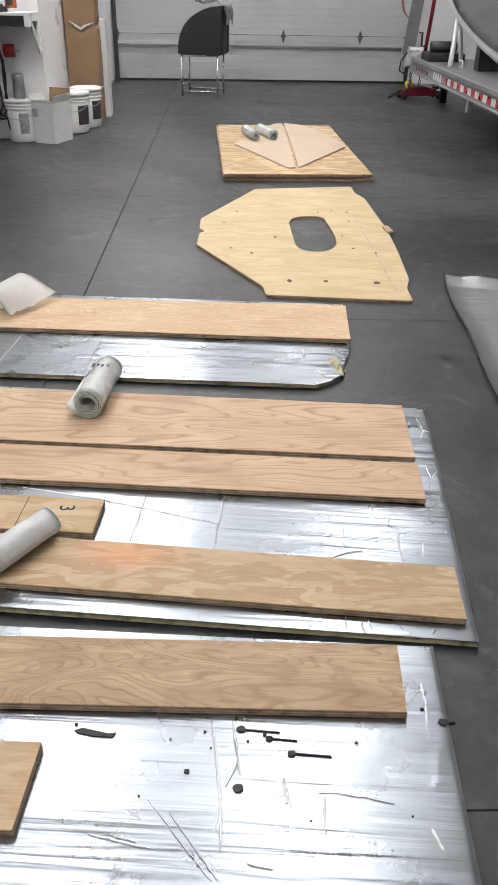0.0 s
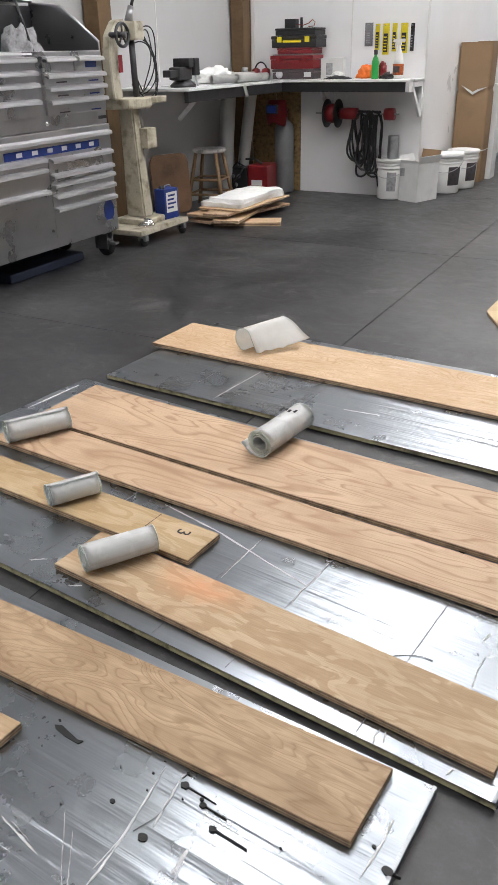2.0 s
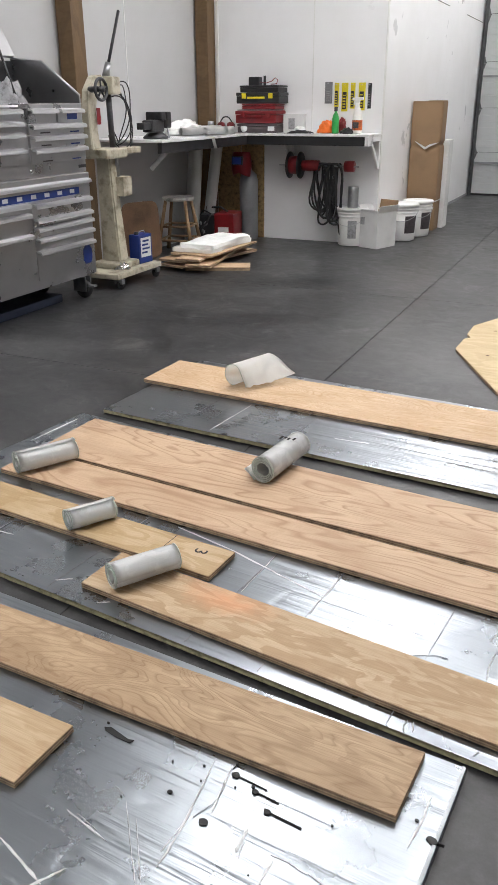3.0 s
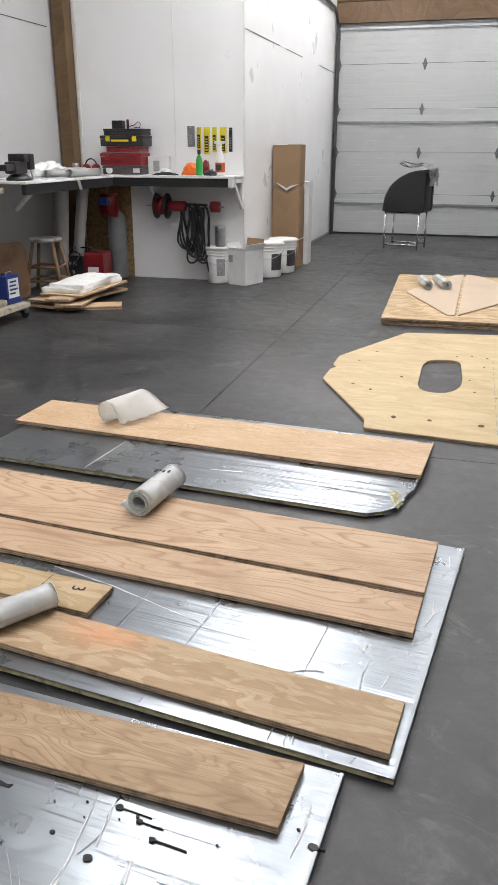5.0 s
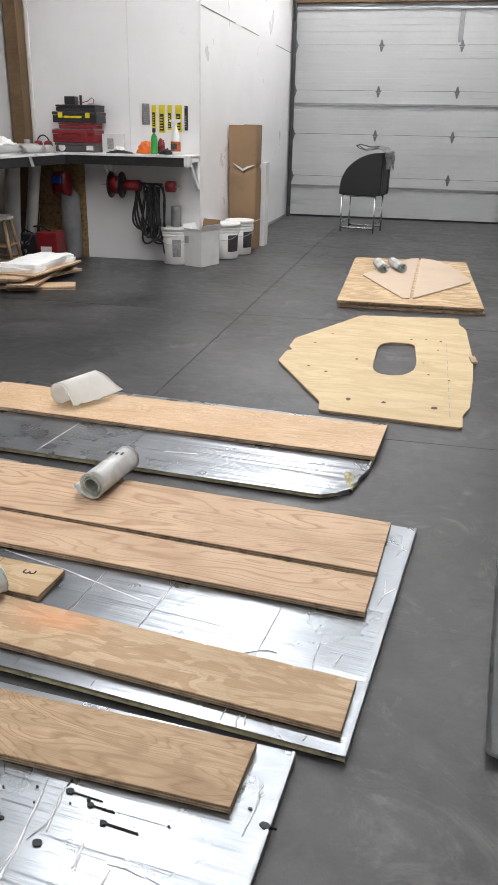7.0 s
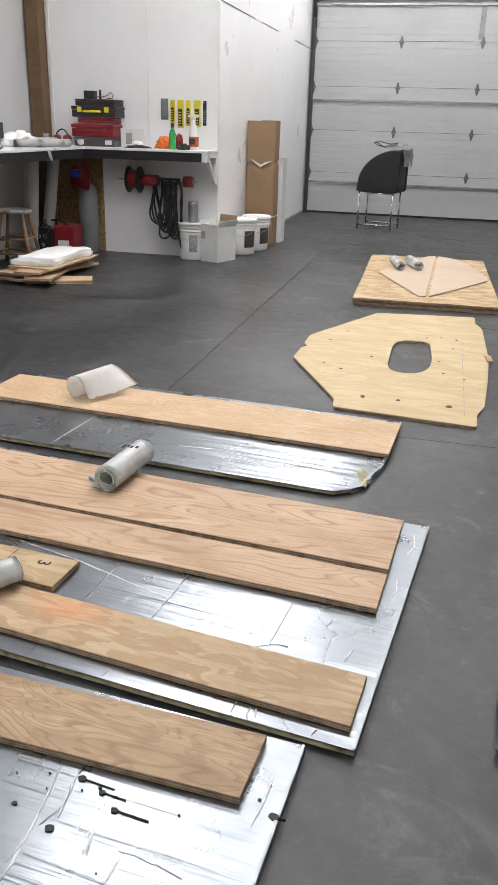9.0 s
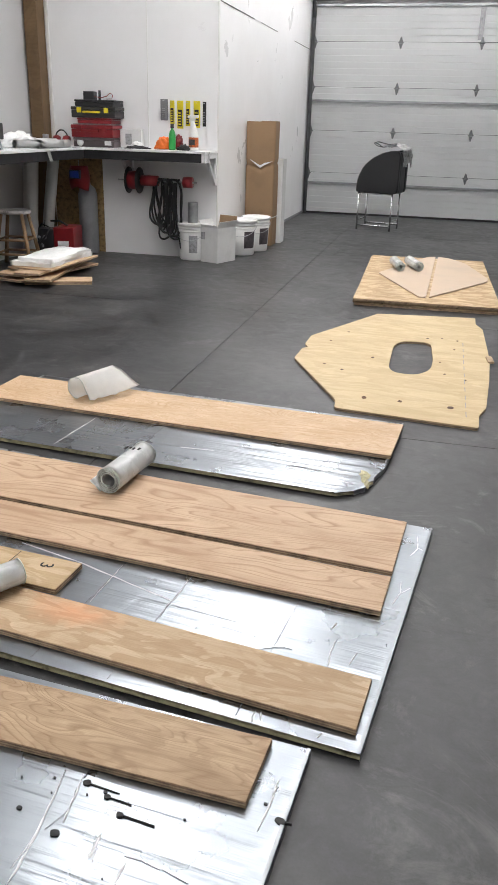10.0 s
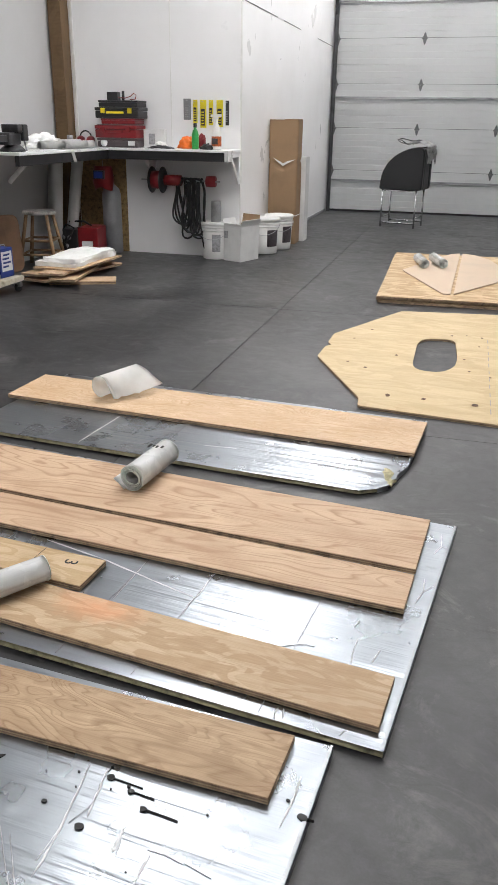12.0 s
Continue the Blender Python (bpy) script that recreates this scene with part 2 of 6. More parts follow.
CLOTH = surface("white_cloth", (0.90, 0.905, 0.89), 0.85, 0, 0.05, 16, 150, 0.35)
FOIL = foil("foil_facing", 0.28, (0.335, 0.362, 0.39))
FOIL_DULL = foil("dull_foil_facing", 0.48, (0.60, 0.61, 0.62), 4.0)
FOIL_TAPE = foil("foil_edge_tape", 0.34, (0.36, 0.375, 0.39), 9.0)
GREY_CANVAS = surface("grey_fabric", (0.22, 0.225, 0.23), 0.7, 0, 0.12, 2.5, 120, 0.15)
TAPE_RED = surface("reflective_red", (0.45, 0.02, 0.03), 0.3, 0, 0.1)
PAINT_WHITE = surface("white_marking", (0.75, 0.75, 0.75), 0.35, 0, 0.06)
LAMP = bpy.data.materials.new("lamp_diffuser")
LAMP.use_nodes = True
LAMP.node_tree.nodes["Principled BSDF"].inputs["Emission Color"].default_value = (1.0, 0.983, 0.985, 1)
LAMP.node_tree.nodes["Principled BSDF"].inputs["Emission Strength"].default_value = 11.0


# ---- building blocks ----
def box(x0, x1, y0, y1, z0, z1, bevel=0.0, into=None):
    bm = bmesh.new()
    bmesh.ops.create_cube(bm, size=1, matrix=Matrix.LocRotScale(((x0 + x1) / 2, (y0 + y1) / 2, (z0 + z1) / 2), None, (x1 - x0, y1 - y0, z1 - z0)))
    if bevel:
        bmesh.ops.bevel(bm, geom=bm.edges[:], offset=bevel, segments=2, profile=0.6, affect="EDGES")
    return joined(into, bm)


def joined(into, bm):
    if into is None:
        return bm
    me = bpy.data.meshes.new("tmp")
    bm.to_mesh(me)
    bm.free()
    into.from_mesh(me)
    bpy.data.meshes.remove(me)
    return into


def prism(points, z0, z1, into=None, bevel=0.0, hole=None):
    """An upright slab over an outline, with an outline cut out of it on request."""
    bm = bmesh.new()
    outer = [bm.verts.new((x, y, z0)) for x, y in points]
    edges = [bm.edges.new((outer[i - 1], outer[i])) for i in range(len(outer))]
    if hole:
        inner = [bm.verts.new((x, y, z0)) for x, y in hole]
        edges += [bm.edges.new((inner[i - 1], inner[i])) for i in range(len(inner))]
        bmesh.ops.triangle_fill(bm, use_beauty=True, use_dissolve=False, edges=edges, normal=(0, 0, 1))
    else:
        bm.faces.new(outer)
    made = bmesh.ops.extrude_face_region(bm, geom=bm.faces[:])["geom"]
    bmesh.ops.translate(bm, verts=[v for v in made if isinstance(v, bmesh.types.BMVert)], vec=(0, 0, z1 - z0))
    bmesh.ops.recalc_face_normals(bm, faces=bm.faces[:])
    if bevel:
        sharp = [e for e in bm.edges if len(e.link_faces) == 2 and e.calc_face_angle(0) > 0.6]
        bmesh.ops.bevel(bm, geom=sharp, offset=bevel, segments=1, affect="EDGES")
    return joined(into, bm)


def lathe(profile, segments=24, into=None, m=None):
    """A turned body from (radius, height) pairs."""
    bm = bmesh.new()
    rings = []
    for r, z in profile:
        if r < 1e-5:
            rings.append([bm.verts.new((0, 0, z))])
        else:
            rings.append([bm.verts.new((r * math.cos(2 * math.pi * k / segments), r * math.sin(2 * math.pi * k / segments), z)) for k in range(segments)])
    for a, b in zip(rings, rings[1:]):
        for k in range(segments):
            quad = [a[k % len(a)], a[(k + 1) % len(a)], b[(k + 1) % len(b)], b[k % len(b)]]
            quad = list(dict.fromkeys(quad))
            if len(quad) > 2:
                bm.faces.new(quad)
    for f in bm.faces:
        f.smooth = True
    bmesh.ops.recalc_face_normals(bm, faces=bm.faces[:])
    if m is not None:
        bm.transform(m)
    return joined(into, bm)


def rod(a, b, r, segments=12, into=None, r2=None):
    a, b = Vector(a), Vector(b)
    way = b - a
    m = Matrix.Translation(a) @ way.to_track_quat("Z", "Y").to_matrix().to_4x4()
    r2 = r if r2 is None else r2
    return lathe(((0, 0), (r, 0), (r2, way.length), (0, way.length)), segments, into, m)


def sweep(points, r, segments=8, into=None, closed=False):
    """A round tube along a line of points."""
    bm = bmesh.new()
    pts = [Vector(p) for p in points]
    n, rings, side = len(pts), [], None
    for i, p in enumerate(pts):
        ahead = pts[(i + 1) % n] if closed or i < n - 1 else pts[i]
        back = pts[i - 1] if closed or i > 0 else pts[i]
        way = (ahead - back).normalized()
        if side is None:
            side = way.orthogonal().normalized()
        side = (side - way * side.dot(way)).normalized()
        up = way.cross(side)
        rings.append([bm.verts.new(p + r * (side * math.cos(2 * math.pi * k / segments) + up * math.sin(2 * math.pi * k / segments))) for k in range(segments)])
    pairs = list(zip(rings, rings[1:])) + ([(rings[-1], rings[0])] if closed else [])
    for a, b in pairs:
        for k in range(segments):
            bm.faces.new((a[k], a[(k + 1) % segments], b[(k + 1) % segments], b[k]))
    if not closed:
        bm.faces.new(rings[0])
        bm.faces.new(rings[-1])
    for f in bm.faces:
        f.smooth = True
    bmesh.ops.recalc_face_normals(bm, faces=bm.faces[:])
    return joined(into, bm)


def sheet(nx, ny, place, thick=0.0, into=None):
    """A bent sheet: place(u, v) with u and v from 0 to 1 gives each point."""
    bm = bmesh.new()
    grid = [[bm.verts.new(place(i / nx, j / ny)) for j in range(ny + 1)] for i in range(nx + 1)]
    for i in range(nx):
        for j in range(ny):
            bm.faces.new((grid[i][j], grid[i + 1][j], grid[i + 1][j + 1], grid[i][j + 1])).smooth = True
    if thick:
        bmesh.ops.solidify(bm, geom=bm.faces[:], thickness=thick)
    return joined(into, bm)


def moved(bm, m):
    bm.transform(m)
    return bm


def mesh_object(name, bm, material):
    me = bpy.data.meshes.new(name)
    bm.to_mesh(me)
    bm.free()
    me.materials.append(material)
    return new(name, me)


def thing(name, m, label, category, group="", kind=""):
    ob = new(name)
    ob.empty_display_size = 0.1
    ob.matrix_basis = m
    return tagged(ob, label, category, group, kind)


def part(name, bm, material, parent, label="", m=None):
    ob = mesh_object(name, bm, material)
    ob.parent = parent
    if m is not None:
        ob.matrix_basis = m
    return tagged(ob, label)


def solo(name, bm, material, m, label, category, group="", kind=""):
    ob = mesh_object(name, bm, material)
    ob.matrix_basis = m
    return tagged(ob, label, category, group, kind)


def at_building(u, v, z=0.0, turn=0.0):
    return BUILDING @ pose(u, v, z, 0, 0, turn)


# ---- setting: floor, walls, ceiling, door ----
floor = solo("floor", box(-7, 9, -20, 3, -0.25, -0.02), JOINT, BUILDING, "dark grey sealed concrete floor with saw-cut joints", "floor", kind="structure")
CUTS_U = (-7.0, 0.92, 9.0)
CUTS_V = (-20.0, -16.5, -14.05, -11.87, -9.48, -7.19, -4.83, -2.4, 3.0)
for u0, u1 in zip(CUTS_U, CUTS_U[1:]):
    for v0, v1 in zip(CUTS_V, CUTS_V[1:]):
        part("floor_slab", box(u0 + 0.0018, u1 - 0.0018, v0 + 0.0018, v1 - 0.0018, -0.1, 0.0, 0.0015), CONCRETE, floor)

BACK, RETURN, LEFT, RIGHT, REAR = -5.02, -0.03, -1.93, 6.2, -18.0
DOOR_W, DOOR_H = 4.27, 3.05
wall = solo("wall_alcove_back", box(LEFT, RETURN - 0.15, BACK, BACK + 0.15, 0, CEILING), WALL, BUILDING, "white glossy wall board behind the workbench", "wall", kind="structure")
wall = solo("wall_return", box(RETURN - 0.15, RETURN, BACK, 0.2, 0, CEILING), WALL, BUILDING, "white glossy wall running to the overhead door", "wall", kind="structure")
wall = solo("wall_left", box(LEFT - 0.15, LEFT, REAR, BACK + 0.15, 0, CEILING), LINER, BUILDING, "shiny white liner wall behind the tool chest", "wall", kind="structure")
wall = solo("wall_right", box(RIGHT, RIGHT + 0.15, REAR, 0.2, 0, CEILING), WALL, BUILDING, "white workshop side wall", "wall", kind="structure")
wall = solo("wall_rear", box(LEFT - 0.15, RIGHT + 0.15, REAR - 0.15, REAR, 0, CEILING), WALL, BUILDING, "white workshop rear wall", "wall", kind="structure")
bm = box(DOOR_W, RIGHT, 0.05, 0.2, 0, CEILING)
wall = solo("wall_door_side", bm, WALL, BUILDING, "white wall beside the overhead door", "wall", kind="structure")
wall = solo("wall_door_head", box(RETURN, DOOR_W, 0.05, 0.2, DOOR_H + 0.02, CEILING), BEAM_WOOD, BUILDING, "bare timber header wall over the door", "wall", kind="structure")
ceiling = solo("ceiling", box(LEFT - 0.15, RIGHT + 0.15, REAR - 0.15, 0.2, CEILING, CEILING + 0.12), CEILING_PAINT, BUILDING, "pale sheet ceiling of the workshop", "ceiling", kind="structure")

# timber header beams above the door
for k, (z, depth) in enumerate(((DOOR_H - 0.06, -0.045), (DOOR_H + 0.22, -0.05), (DOOR_H + 0.46, -0.05))):
    solo("header_beam", box(RETURN + 0.005, RIGHT - 0.3, depth - 0.04, 0.045, z, z + (0.27 if k == 0 else 0.22), 0.004), BEAM_WOOD, BUILDING, "rough timber header beam over the door", "beam", "door header beams", "structure")

# wall trims and the seam of the upper wall board
solo("trim", box(RETURN + 0.002, RETURN + 0.012, BACK - 0.012, BACK + 0.03, 0.0, CEILING - 0.02, 0.003), WHITE_PLASTIC, BUILDING, "white plastic corner trim", "trim", kind="structure")
solo("trim", box(-1.765, -1.735, BACK - 0.013, BACK - 0.001, 1.05, CEILING - 0.02, 0.003), WHITE_PLASTIC, BUILDING, "white plastic strip beside the post", "trim", kind="structure")
solo("trim", box(-0.735, -0.725, BACK - 0.006, BACK - 0.001, 1.05, CEILING - 0.02, 0.002), WHITE_PLASTIC, BUILDING, "narrow white joint strip on wall board", "trim", kind="structure")
for v0, v1 in ((-5.0, -3.6), (-3.3, -2.4), (-1.3, -0.12)):
    solo("board_seam", box(RETURN + 0.001, RETURN + 0.004, v0, v1, 2.33, 2.338), DARK_STEEL, BUILDING, "open dark seam between wall boards", "seam", "wall board seams", "structure")
solo("board_seam", box(LEFT + 0.001, LEFT + 0.004, -6.9, -5.25, 2.37, 2.378), DARK_STEEL, BUILDING, "open dark seam between liner panels", "seam", "wall board seams", "structure")
solo("board_seam", box(LEFT + 0.001, LEFT + 0.004, -6.42, -6.41, 1.06, CEILING - 0.02), WHITE_PLASTIC, BUILDING, "pale joint strip between liner panels", "seam", "wall board seams", "structure")
solo("baseboard", box(RETURN + 0.001, RETURN + 0.010, BACK, -0.13, 0.0, 0.035, 0.002), LABEL_GREY, BUILDING, "grey dirty skirting strip along the wall", "baseboard", kind="structure")

# timber posts on the left wall
for v in (BACK - 0.085, -7.30, -11.0):
    solo("wall_post", box(LEFT + 0.02, LEFT + 0.155, v - 0.08, v + 0.08, 0, CEILING, 0.006), POST_WOOD, BUILDING, "brown timber wall post from floor to ceiling", "post", "wall posts", "structure")


HINGE = surface("hinge_steel", (0.16, 0.165, 0.17), 0.45, 0.4, 0.1, 9, 120, 0.05)


def overhead_door():
    door = thing("door_1", BUILDING, "white ribbed sectional overhead door, closed", "garage door", kind="structure")
    sections, height = 5, DOOR_H / 5
    for k in range(sections):
        z0 = k * height + 0.010
        bm = bmesh.new()
        # one pressed panel with shallow ribs, as a folded profile drawn along the door
        profile = []
        ribs = 7
        for r in range(ribs):
            a, b = z0 + (height - 0.002) * r / ribs, z0 + (height - 0.002) * (r + 1) / ribs
            profile += [(0.0, a + 0.001), (0.0, b - 0.010), (0.003, b - 0.007), (0.003, b - 0.001)]
        rows = [[bm.verts.new((x, y, z)) for y, z in profile] for x in (0.03, DOOR_W - 0.03)]
        for i in range(len(profile) - 1):
            bm.faces.new((rows[0][i], rows[1][i], rows[1][i + 1], rows[0][i + 1]))
        bmesh.ops.solidify(bm, geom=bm.faces[:], thickness=-0.035)
        bmesh.ops.recalc_face_normals(bm, faces=bm.faces[:])
        panel = part("door_panel", bm, DOOR_PAINT, door)
        if k:
            for u in (0.03, 1.29, 2.43, 3.55, DOOR_W - 0.05):
                z = k * height
                bm = prism(((u - 0.032, z - 0.012), (u + 0.032, z - 0.012), (u + 0.028, z + 0.010), (u + 0.008, z + 0.075), (u - 0.008, z + 0.075), (u - 0.028, z + 0.010)), 0.001, 0.005)
                bm = prism(((u - 0.028, z - 0.014), (u - 0.008, z - 0.085), (u + 0.008, z - 0.085), (u + 0.028, z - 0.014)), 0.001, 0.005, bm)
                bm = rod((u - 0.04, z, 0.010), (u + 0.04, z, 0.010), 0.008, 8, bm)
                part("hinge", moved(bm, pose(0, -0.004, 0, 90)), HINGE, door, "galvanised steel hinge")
    for z in (0.48, 1.66, 2.93):
        bm = box(0.02, DOOR_W - 0.02, -0.03, -0.006, z - 0.012, z - 0.007)
        bm = box(0.02, DOOR_W - 0.02, -0.03, -0.026, z - 0.022, z + 0.004, 0, bm)
        part("strut", bm, STEEL, door, "steel stiffening strut")
    part("smear", box(2.36, 2.43, -0.0035, -0.0015, 2.48, 2.9), LABEL_GREY, door, "dusty grey smear")
    part("bottom_seal", box(0.0, DOOR_W, -0.01, 0.04, 0.0, 0.030, 0.006), BLACK_RUBBER, door, "black rubber bottom seal")
    for u, s in ((-0.012, 1), (DOOR_W - 0.03, -1)):
        bm = box(u, u + 0.045, -0.10, -0.095, 0.0, 2.75)
        bm = box(u if s > 0 else u + 0.04, u + 0.005 if s > 0 else u + 0.045, -0.10, -0.05, 0.0, 2.75, 0, bm)
        bm = box(u, u + 0.045, -0.055, -0.05, 0.0, 2.75, 0, bm)
        curve = [(u + 0.02, -0.075 - 0.4 * (1 - math.cos(a)), 2.75 + 0.4 * math.sin(a)) for a in (k * math.pi / 16 for k in range(9))]
        bm = sweep(curve + [(u + 0.02, -3.4, 3.15)], 0.024, 6, bm)
        part("track", bm, DARK_STEEL, door, "dark steel roller track")
    bm = box(0.0, 0.02, -0.05, 0.045, 0, DOOR_H)
    part("jamb", bm, STEEL, door)
    return door


overhead_door()


def ceiling_light(u, v):
    lamp = thing("ceiling_light", at_building(u, v, CEILING - 0.5), "long pendant light shining up and down", "ceiling light", "pendant strip lights")
    part("housing", box(-0.30, 0.30, -1.2, 1.2, -0.03, 0.03, 0.006), WHITE_PLASTIC, lamp)
    part("diffuser", box(-0.275, 0.275, -1.17, 1.17, -0.055, -0.031, 0.008), LAMP, lamp, "glowing white diffuser")
    part("diffuser", box(-0.275, 0.275, -1.17, 1.17, 0.031, 0.055, 0.008), LAMP, lamp, "glowing white diffuser")
    for y in (-0.9, 0.9):
        part("hanger", rod((0, y, 0.028), (0, y, 0.5), 0.004, 6), STEEL, lamp)
    return lamp


for u, v in ((0.35, -8.7), (2.1, -9.2), (0.65, -1.7), (0.8, -4.2), (1.1, -13.3), (2.6, -1.7), (-0.9, -12.6), (3.0, -6.4), (0.5, -6.3)):
    ceiling_light(u, v)


# ---- the boards and foil panels on the floor ----
def outline(x0, x1, y0, y1, skew=0.0, jitter=0.0):
    """A long board's outline; skew lifts its left end."""
    return [(x0, y0 + skew), (x1, y0), (x1 + jitter, y1), (x0 + jitter, y1 + skew)]


def plywood(name, points, z, thick, veneer, label, group, plies=5, hole=None, category="plywood board"):
    """A sheet of glued plies: the top one is the face veneer, the others show at the edges."""
    cx, cy = sum(p[0] for p in points) / len(points), sum(p[1] for p in points) / len(points)
    board = thing(name, pose(cx, cy, z), label, category, group)
    local = [(x - cx, y - cy) for x, y in points]
    cut = [(x - cx, y - cy) for x, y in hole] if hole else None
    step = thick / plies
    rng = random.Random(name + str(cx))
    for k in range(plies):
        grow = 1 + rng.uniform(-0.0012, 0.0)
        pts = [(x * grow, y * grow) for x, y in local]
        top = k == plies - 1
        bm = prism(pts, k * step + 0.0002, (k + 1) * step, None, 0.0008 if top and not hole else 0.0, cut)
        part("face_veneer" if top else "ply", bm, veneer if top else (PLY_DARK if k % 2 else PLY_LIGHT), board)
    return board


TH, ON = 0.018, 0.0265
V_PINK = (0.63, 0.455, 0.305)
V_DARK = (0.35, 0.20, 0.11)
V_YELLOW = (0.60, 0.455, 0.29)
V_PALE = (0.68, 0.51, 0.345)
BOARDS = "plywood strips on foil panels"
plywood("plywood_board", [(-1.425, 3.424), (0.554, 3.42), (0.553, 3.805), (-1.437, 3.765)], ON, TH, wood("veneer_a", V_PALE, (0.46, 0.27, 0.12), 1.0, 0.8, 9, 1.0, None, 0.62, 0.3, 0.7, 0.3, 1.4), "pale fir plywood strip on a foil panel", BOARDS)
plywood("plywood_board", [(-1.285, 2.528), (0.698, 2.514), (0.696, 2.855), (-1.295, 2.886)], ON, TH, wood("veneer_b", V_PINK, V_DARK, 2.0, 0.5, 5, 0.9, None, 0.62, 0.15, 0.85), "wide pinkish plywood strip with flame grain", BOARDS)
plywood("plywood_board", [(-1.278, 2.315), (0.699, 2.292), (0.699, 2.482), (-1.275, 2.508)], ON, TH, wood("veneer_c", V_PINK, V_DARK, 3.4, 0.5, 4.5, 0.8, None, 0.62, 0.15, 0.85), "narrow pinkish plywood strip with soft grain", BOARDS)
plywood("plywood_board", [(-0.506, 1.866), (0.724, 1.81), (0.727, 1.995), (-0.504, 2.054)], ON, TH, wood("veneer_d", (0.62, 0.475, 0.315), (0.36, 0.225, 0.11), 4.1, 0.9, 5, 1.0, ((-0.2, 0.12), 0.16, (0.74, 0.31, 0.14)), 0.62, 0.3, 0.3, 0.85), "tan plywood strip with an orange paint blush", BOARDS)
plywood("plywood_board", outline(-1.30, 0.555, 1.534, 1.719, -0.066), ON, TH, wood("veneer_e", (0.54, 0.39, 0.245), (0.23, 0.13, 0.06), 5.3, 0.75, 8, 0.9, None, 0.62, 0.3, 0.65, 0.35), "brown plywood strip with strong dark grain", BOARDS)
plywood("plywood_board", outline(-1.50, -0.20, 2.067, 2.22, 0.02), ON, TH, wood("veneer_f", V_YELLOW, (0.38, 0.25, 0.10), 6.2, 0.8, 5, 0.9, None, 0.62, 0.25, 0.1, 0.7, 0.8), "short yellowish plywood strip with a pencilled figure", BOARDS)
plywood("plywood_board", outline(-1.25, -0.15, 1.239, 1.419, -0.05), ON, TH, wood("veneer_g", V_YELLOW, (0.37, 0.23, 0.11), 7.7, 0.6, 4, 0.7, None, 0.62, 0.4, 0.2, 0.4, 0.7), "pale plywood strip on the drip-stained foil panel", BOARDS)


def foil_panel(x0, x1, y0, y1, label, seed, face, creases=26, torn=False, thick=0.0262, step=0.010, turn=0.0, scores=()):
    """A foam board with a crinkled foil facing and taped edges."""
    cx, cy, w, d = (x0 + x1) / 2, (y0 + y1) / 2, x1 - x0, y1 - y0
    panel = thing("insulation_board", pose(cx, cy, 0, 0, 0, turn), label, "insulation panel", "foil-faced panels")
    rng = random.Random(seed)
    lines = []
    for _ in range(creases):
        px, py, a, ln = rng.uniform(-w / 2, w / 2), rng.uniform(-d / 2, d / 2), rng.choice((rng.gauss(1.57, 0.25), rng.gauss(0.1, 0.3), rng.uniform(0, 3.1))), rng.uniform(0.03, 0.26)
        lines.append((px, py, math.cos(a), math.sin(a), ln, rng.choice((-1, 1)) * rng.uniform(0.0006, 0.0016)))

    def drop(x, y):
        if not torn:
            return 0.0
        k = (x - (w / 2 - 0.16)) / 0.16 + (-(y + d / 2) + 0.2) / 0.2 - 1
        return max(0.0, k) ** 1.3

    def place(u, v):
        x, y = (u - 0.5) * w, (v - 0.5) * d
        if torn:
            t = max(0.0, 1 - (y + d / 2) / 0.30)
            x -= u ** 6 * 0.05 * t * (1.2 + noise.noise((y * 23, 3.1, seed)))
            y += (1 - v) ** 6 * 0.10 * max(0, (x - w / 2 + 0.14) / 0.14)
        z = thick - 0.0032 * (0.5 + 0.5 * noise.noise((x * 0.9 + seed, y * 13, 0))) - 0.0008 * noise.noise((x * 2.5 + seed, y * 38, 2)) - 0.0016 * (0.5 + 0.5 * noise.noise((x * 6, y * 7, seed)))
        for px, py, ca, sa, ln, h in lines:
            along = (x - px) * ca + (y - py) * sa
            if 0 < along < ln:
                off = -(x - px) * sa + (y - py) * ca + 0.006 * noise.noise((along * 22, px, py))
                if abs(off) < 0.02:
                    z += h * math.exp(-(off / 0.0045) ** 2) * min(1, 6 * along / ln, 6 * (1 - along / ln))
        edge = min(u, 1 - u) * w, min(v, 1 - v) * d
        near = min(edge)
        if near < 0.004:
            z -= 0.0008
        z -= 0.010 * drop(x, y)
        return (x, y, max(0.004, z))

    part("foil_face", sheet(int(w / step), int(d / step), place), face, panel, "crinkled aluminium foil facing")
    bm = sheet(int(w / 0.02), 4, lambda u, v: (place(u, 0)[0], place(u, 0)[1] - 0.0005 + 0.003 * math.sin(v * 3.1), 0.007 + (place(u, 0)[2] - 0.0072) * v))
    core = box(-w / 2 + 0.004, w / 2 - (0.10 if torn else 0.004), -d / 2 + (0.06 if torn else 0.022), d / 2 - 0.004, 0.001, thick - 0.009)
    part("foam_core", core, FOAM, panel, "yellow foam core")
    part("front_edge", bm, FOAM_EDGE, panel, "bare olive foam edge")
    bm = sheet(4, int(d / 0.02), lambda u, v: (place(1, v)[0] + 0.0005 - 0.003 * math.sin(u * 3.1), place(1, v)[1], 0.001 + (place(1, v)[2] - 0.0012) * u))
    part("edge_tape", bm, FOIL_TAPE, panel)
    bm = sheet(4, int(d / 0.02), lambda u, v: (place(0, v)[0], place(0, v)[1], 0.001 + (place(0, v)[2] - 0.0012) * u))
    part("edge_tape", bm, FOIL_DULL, panel)
    bm = sheet(int(w / 0.02), 3, lambda u, v: (place(u, 1)[0], place(u, 1)[1], 0.001 + (place(u, 1)[2] - 0.0012) * v))
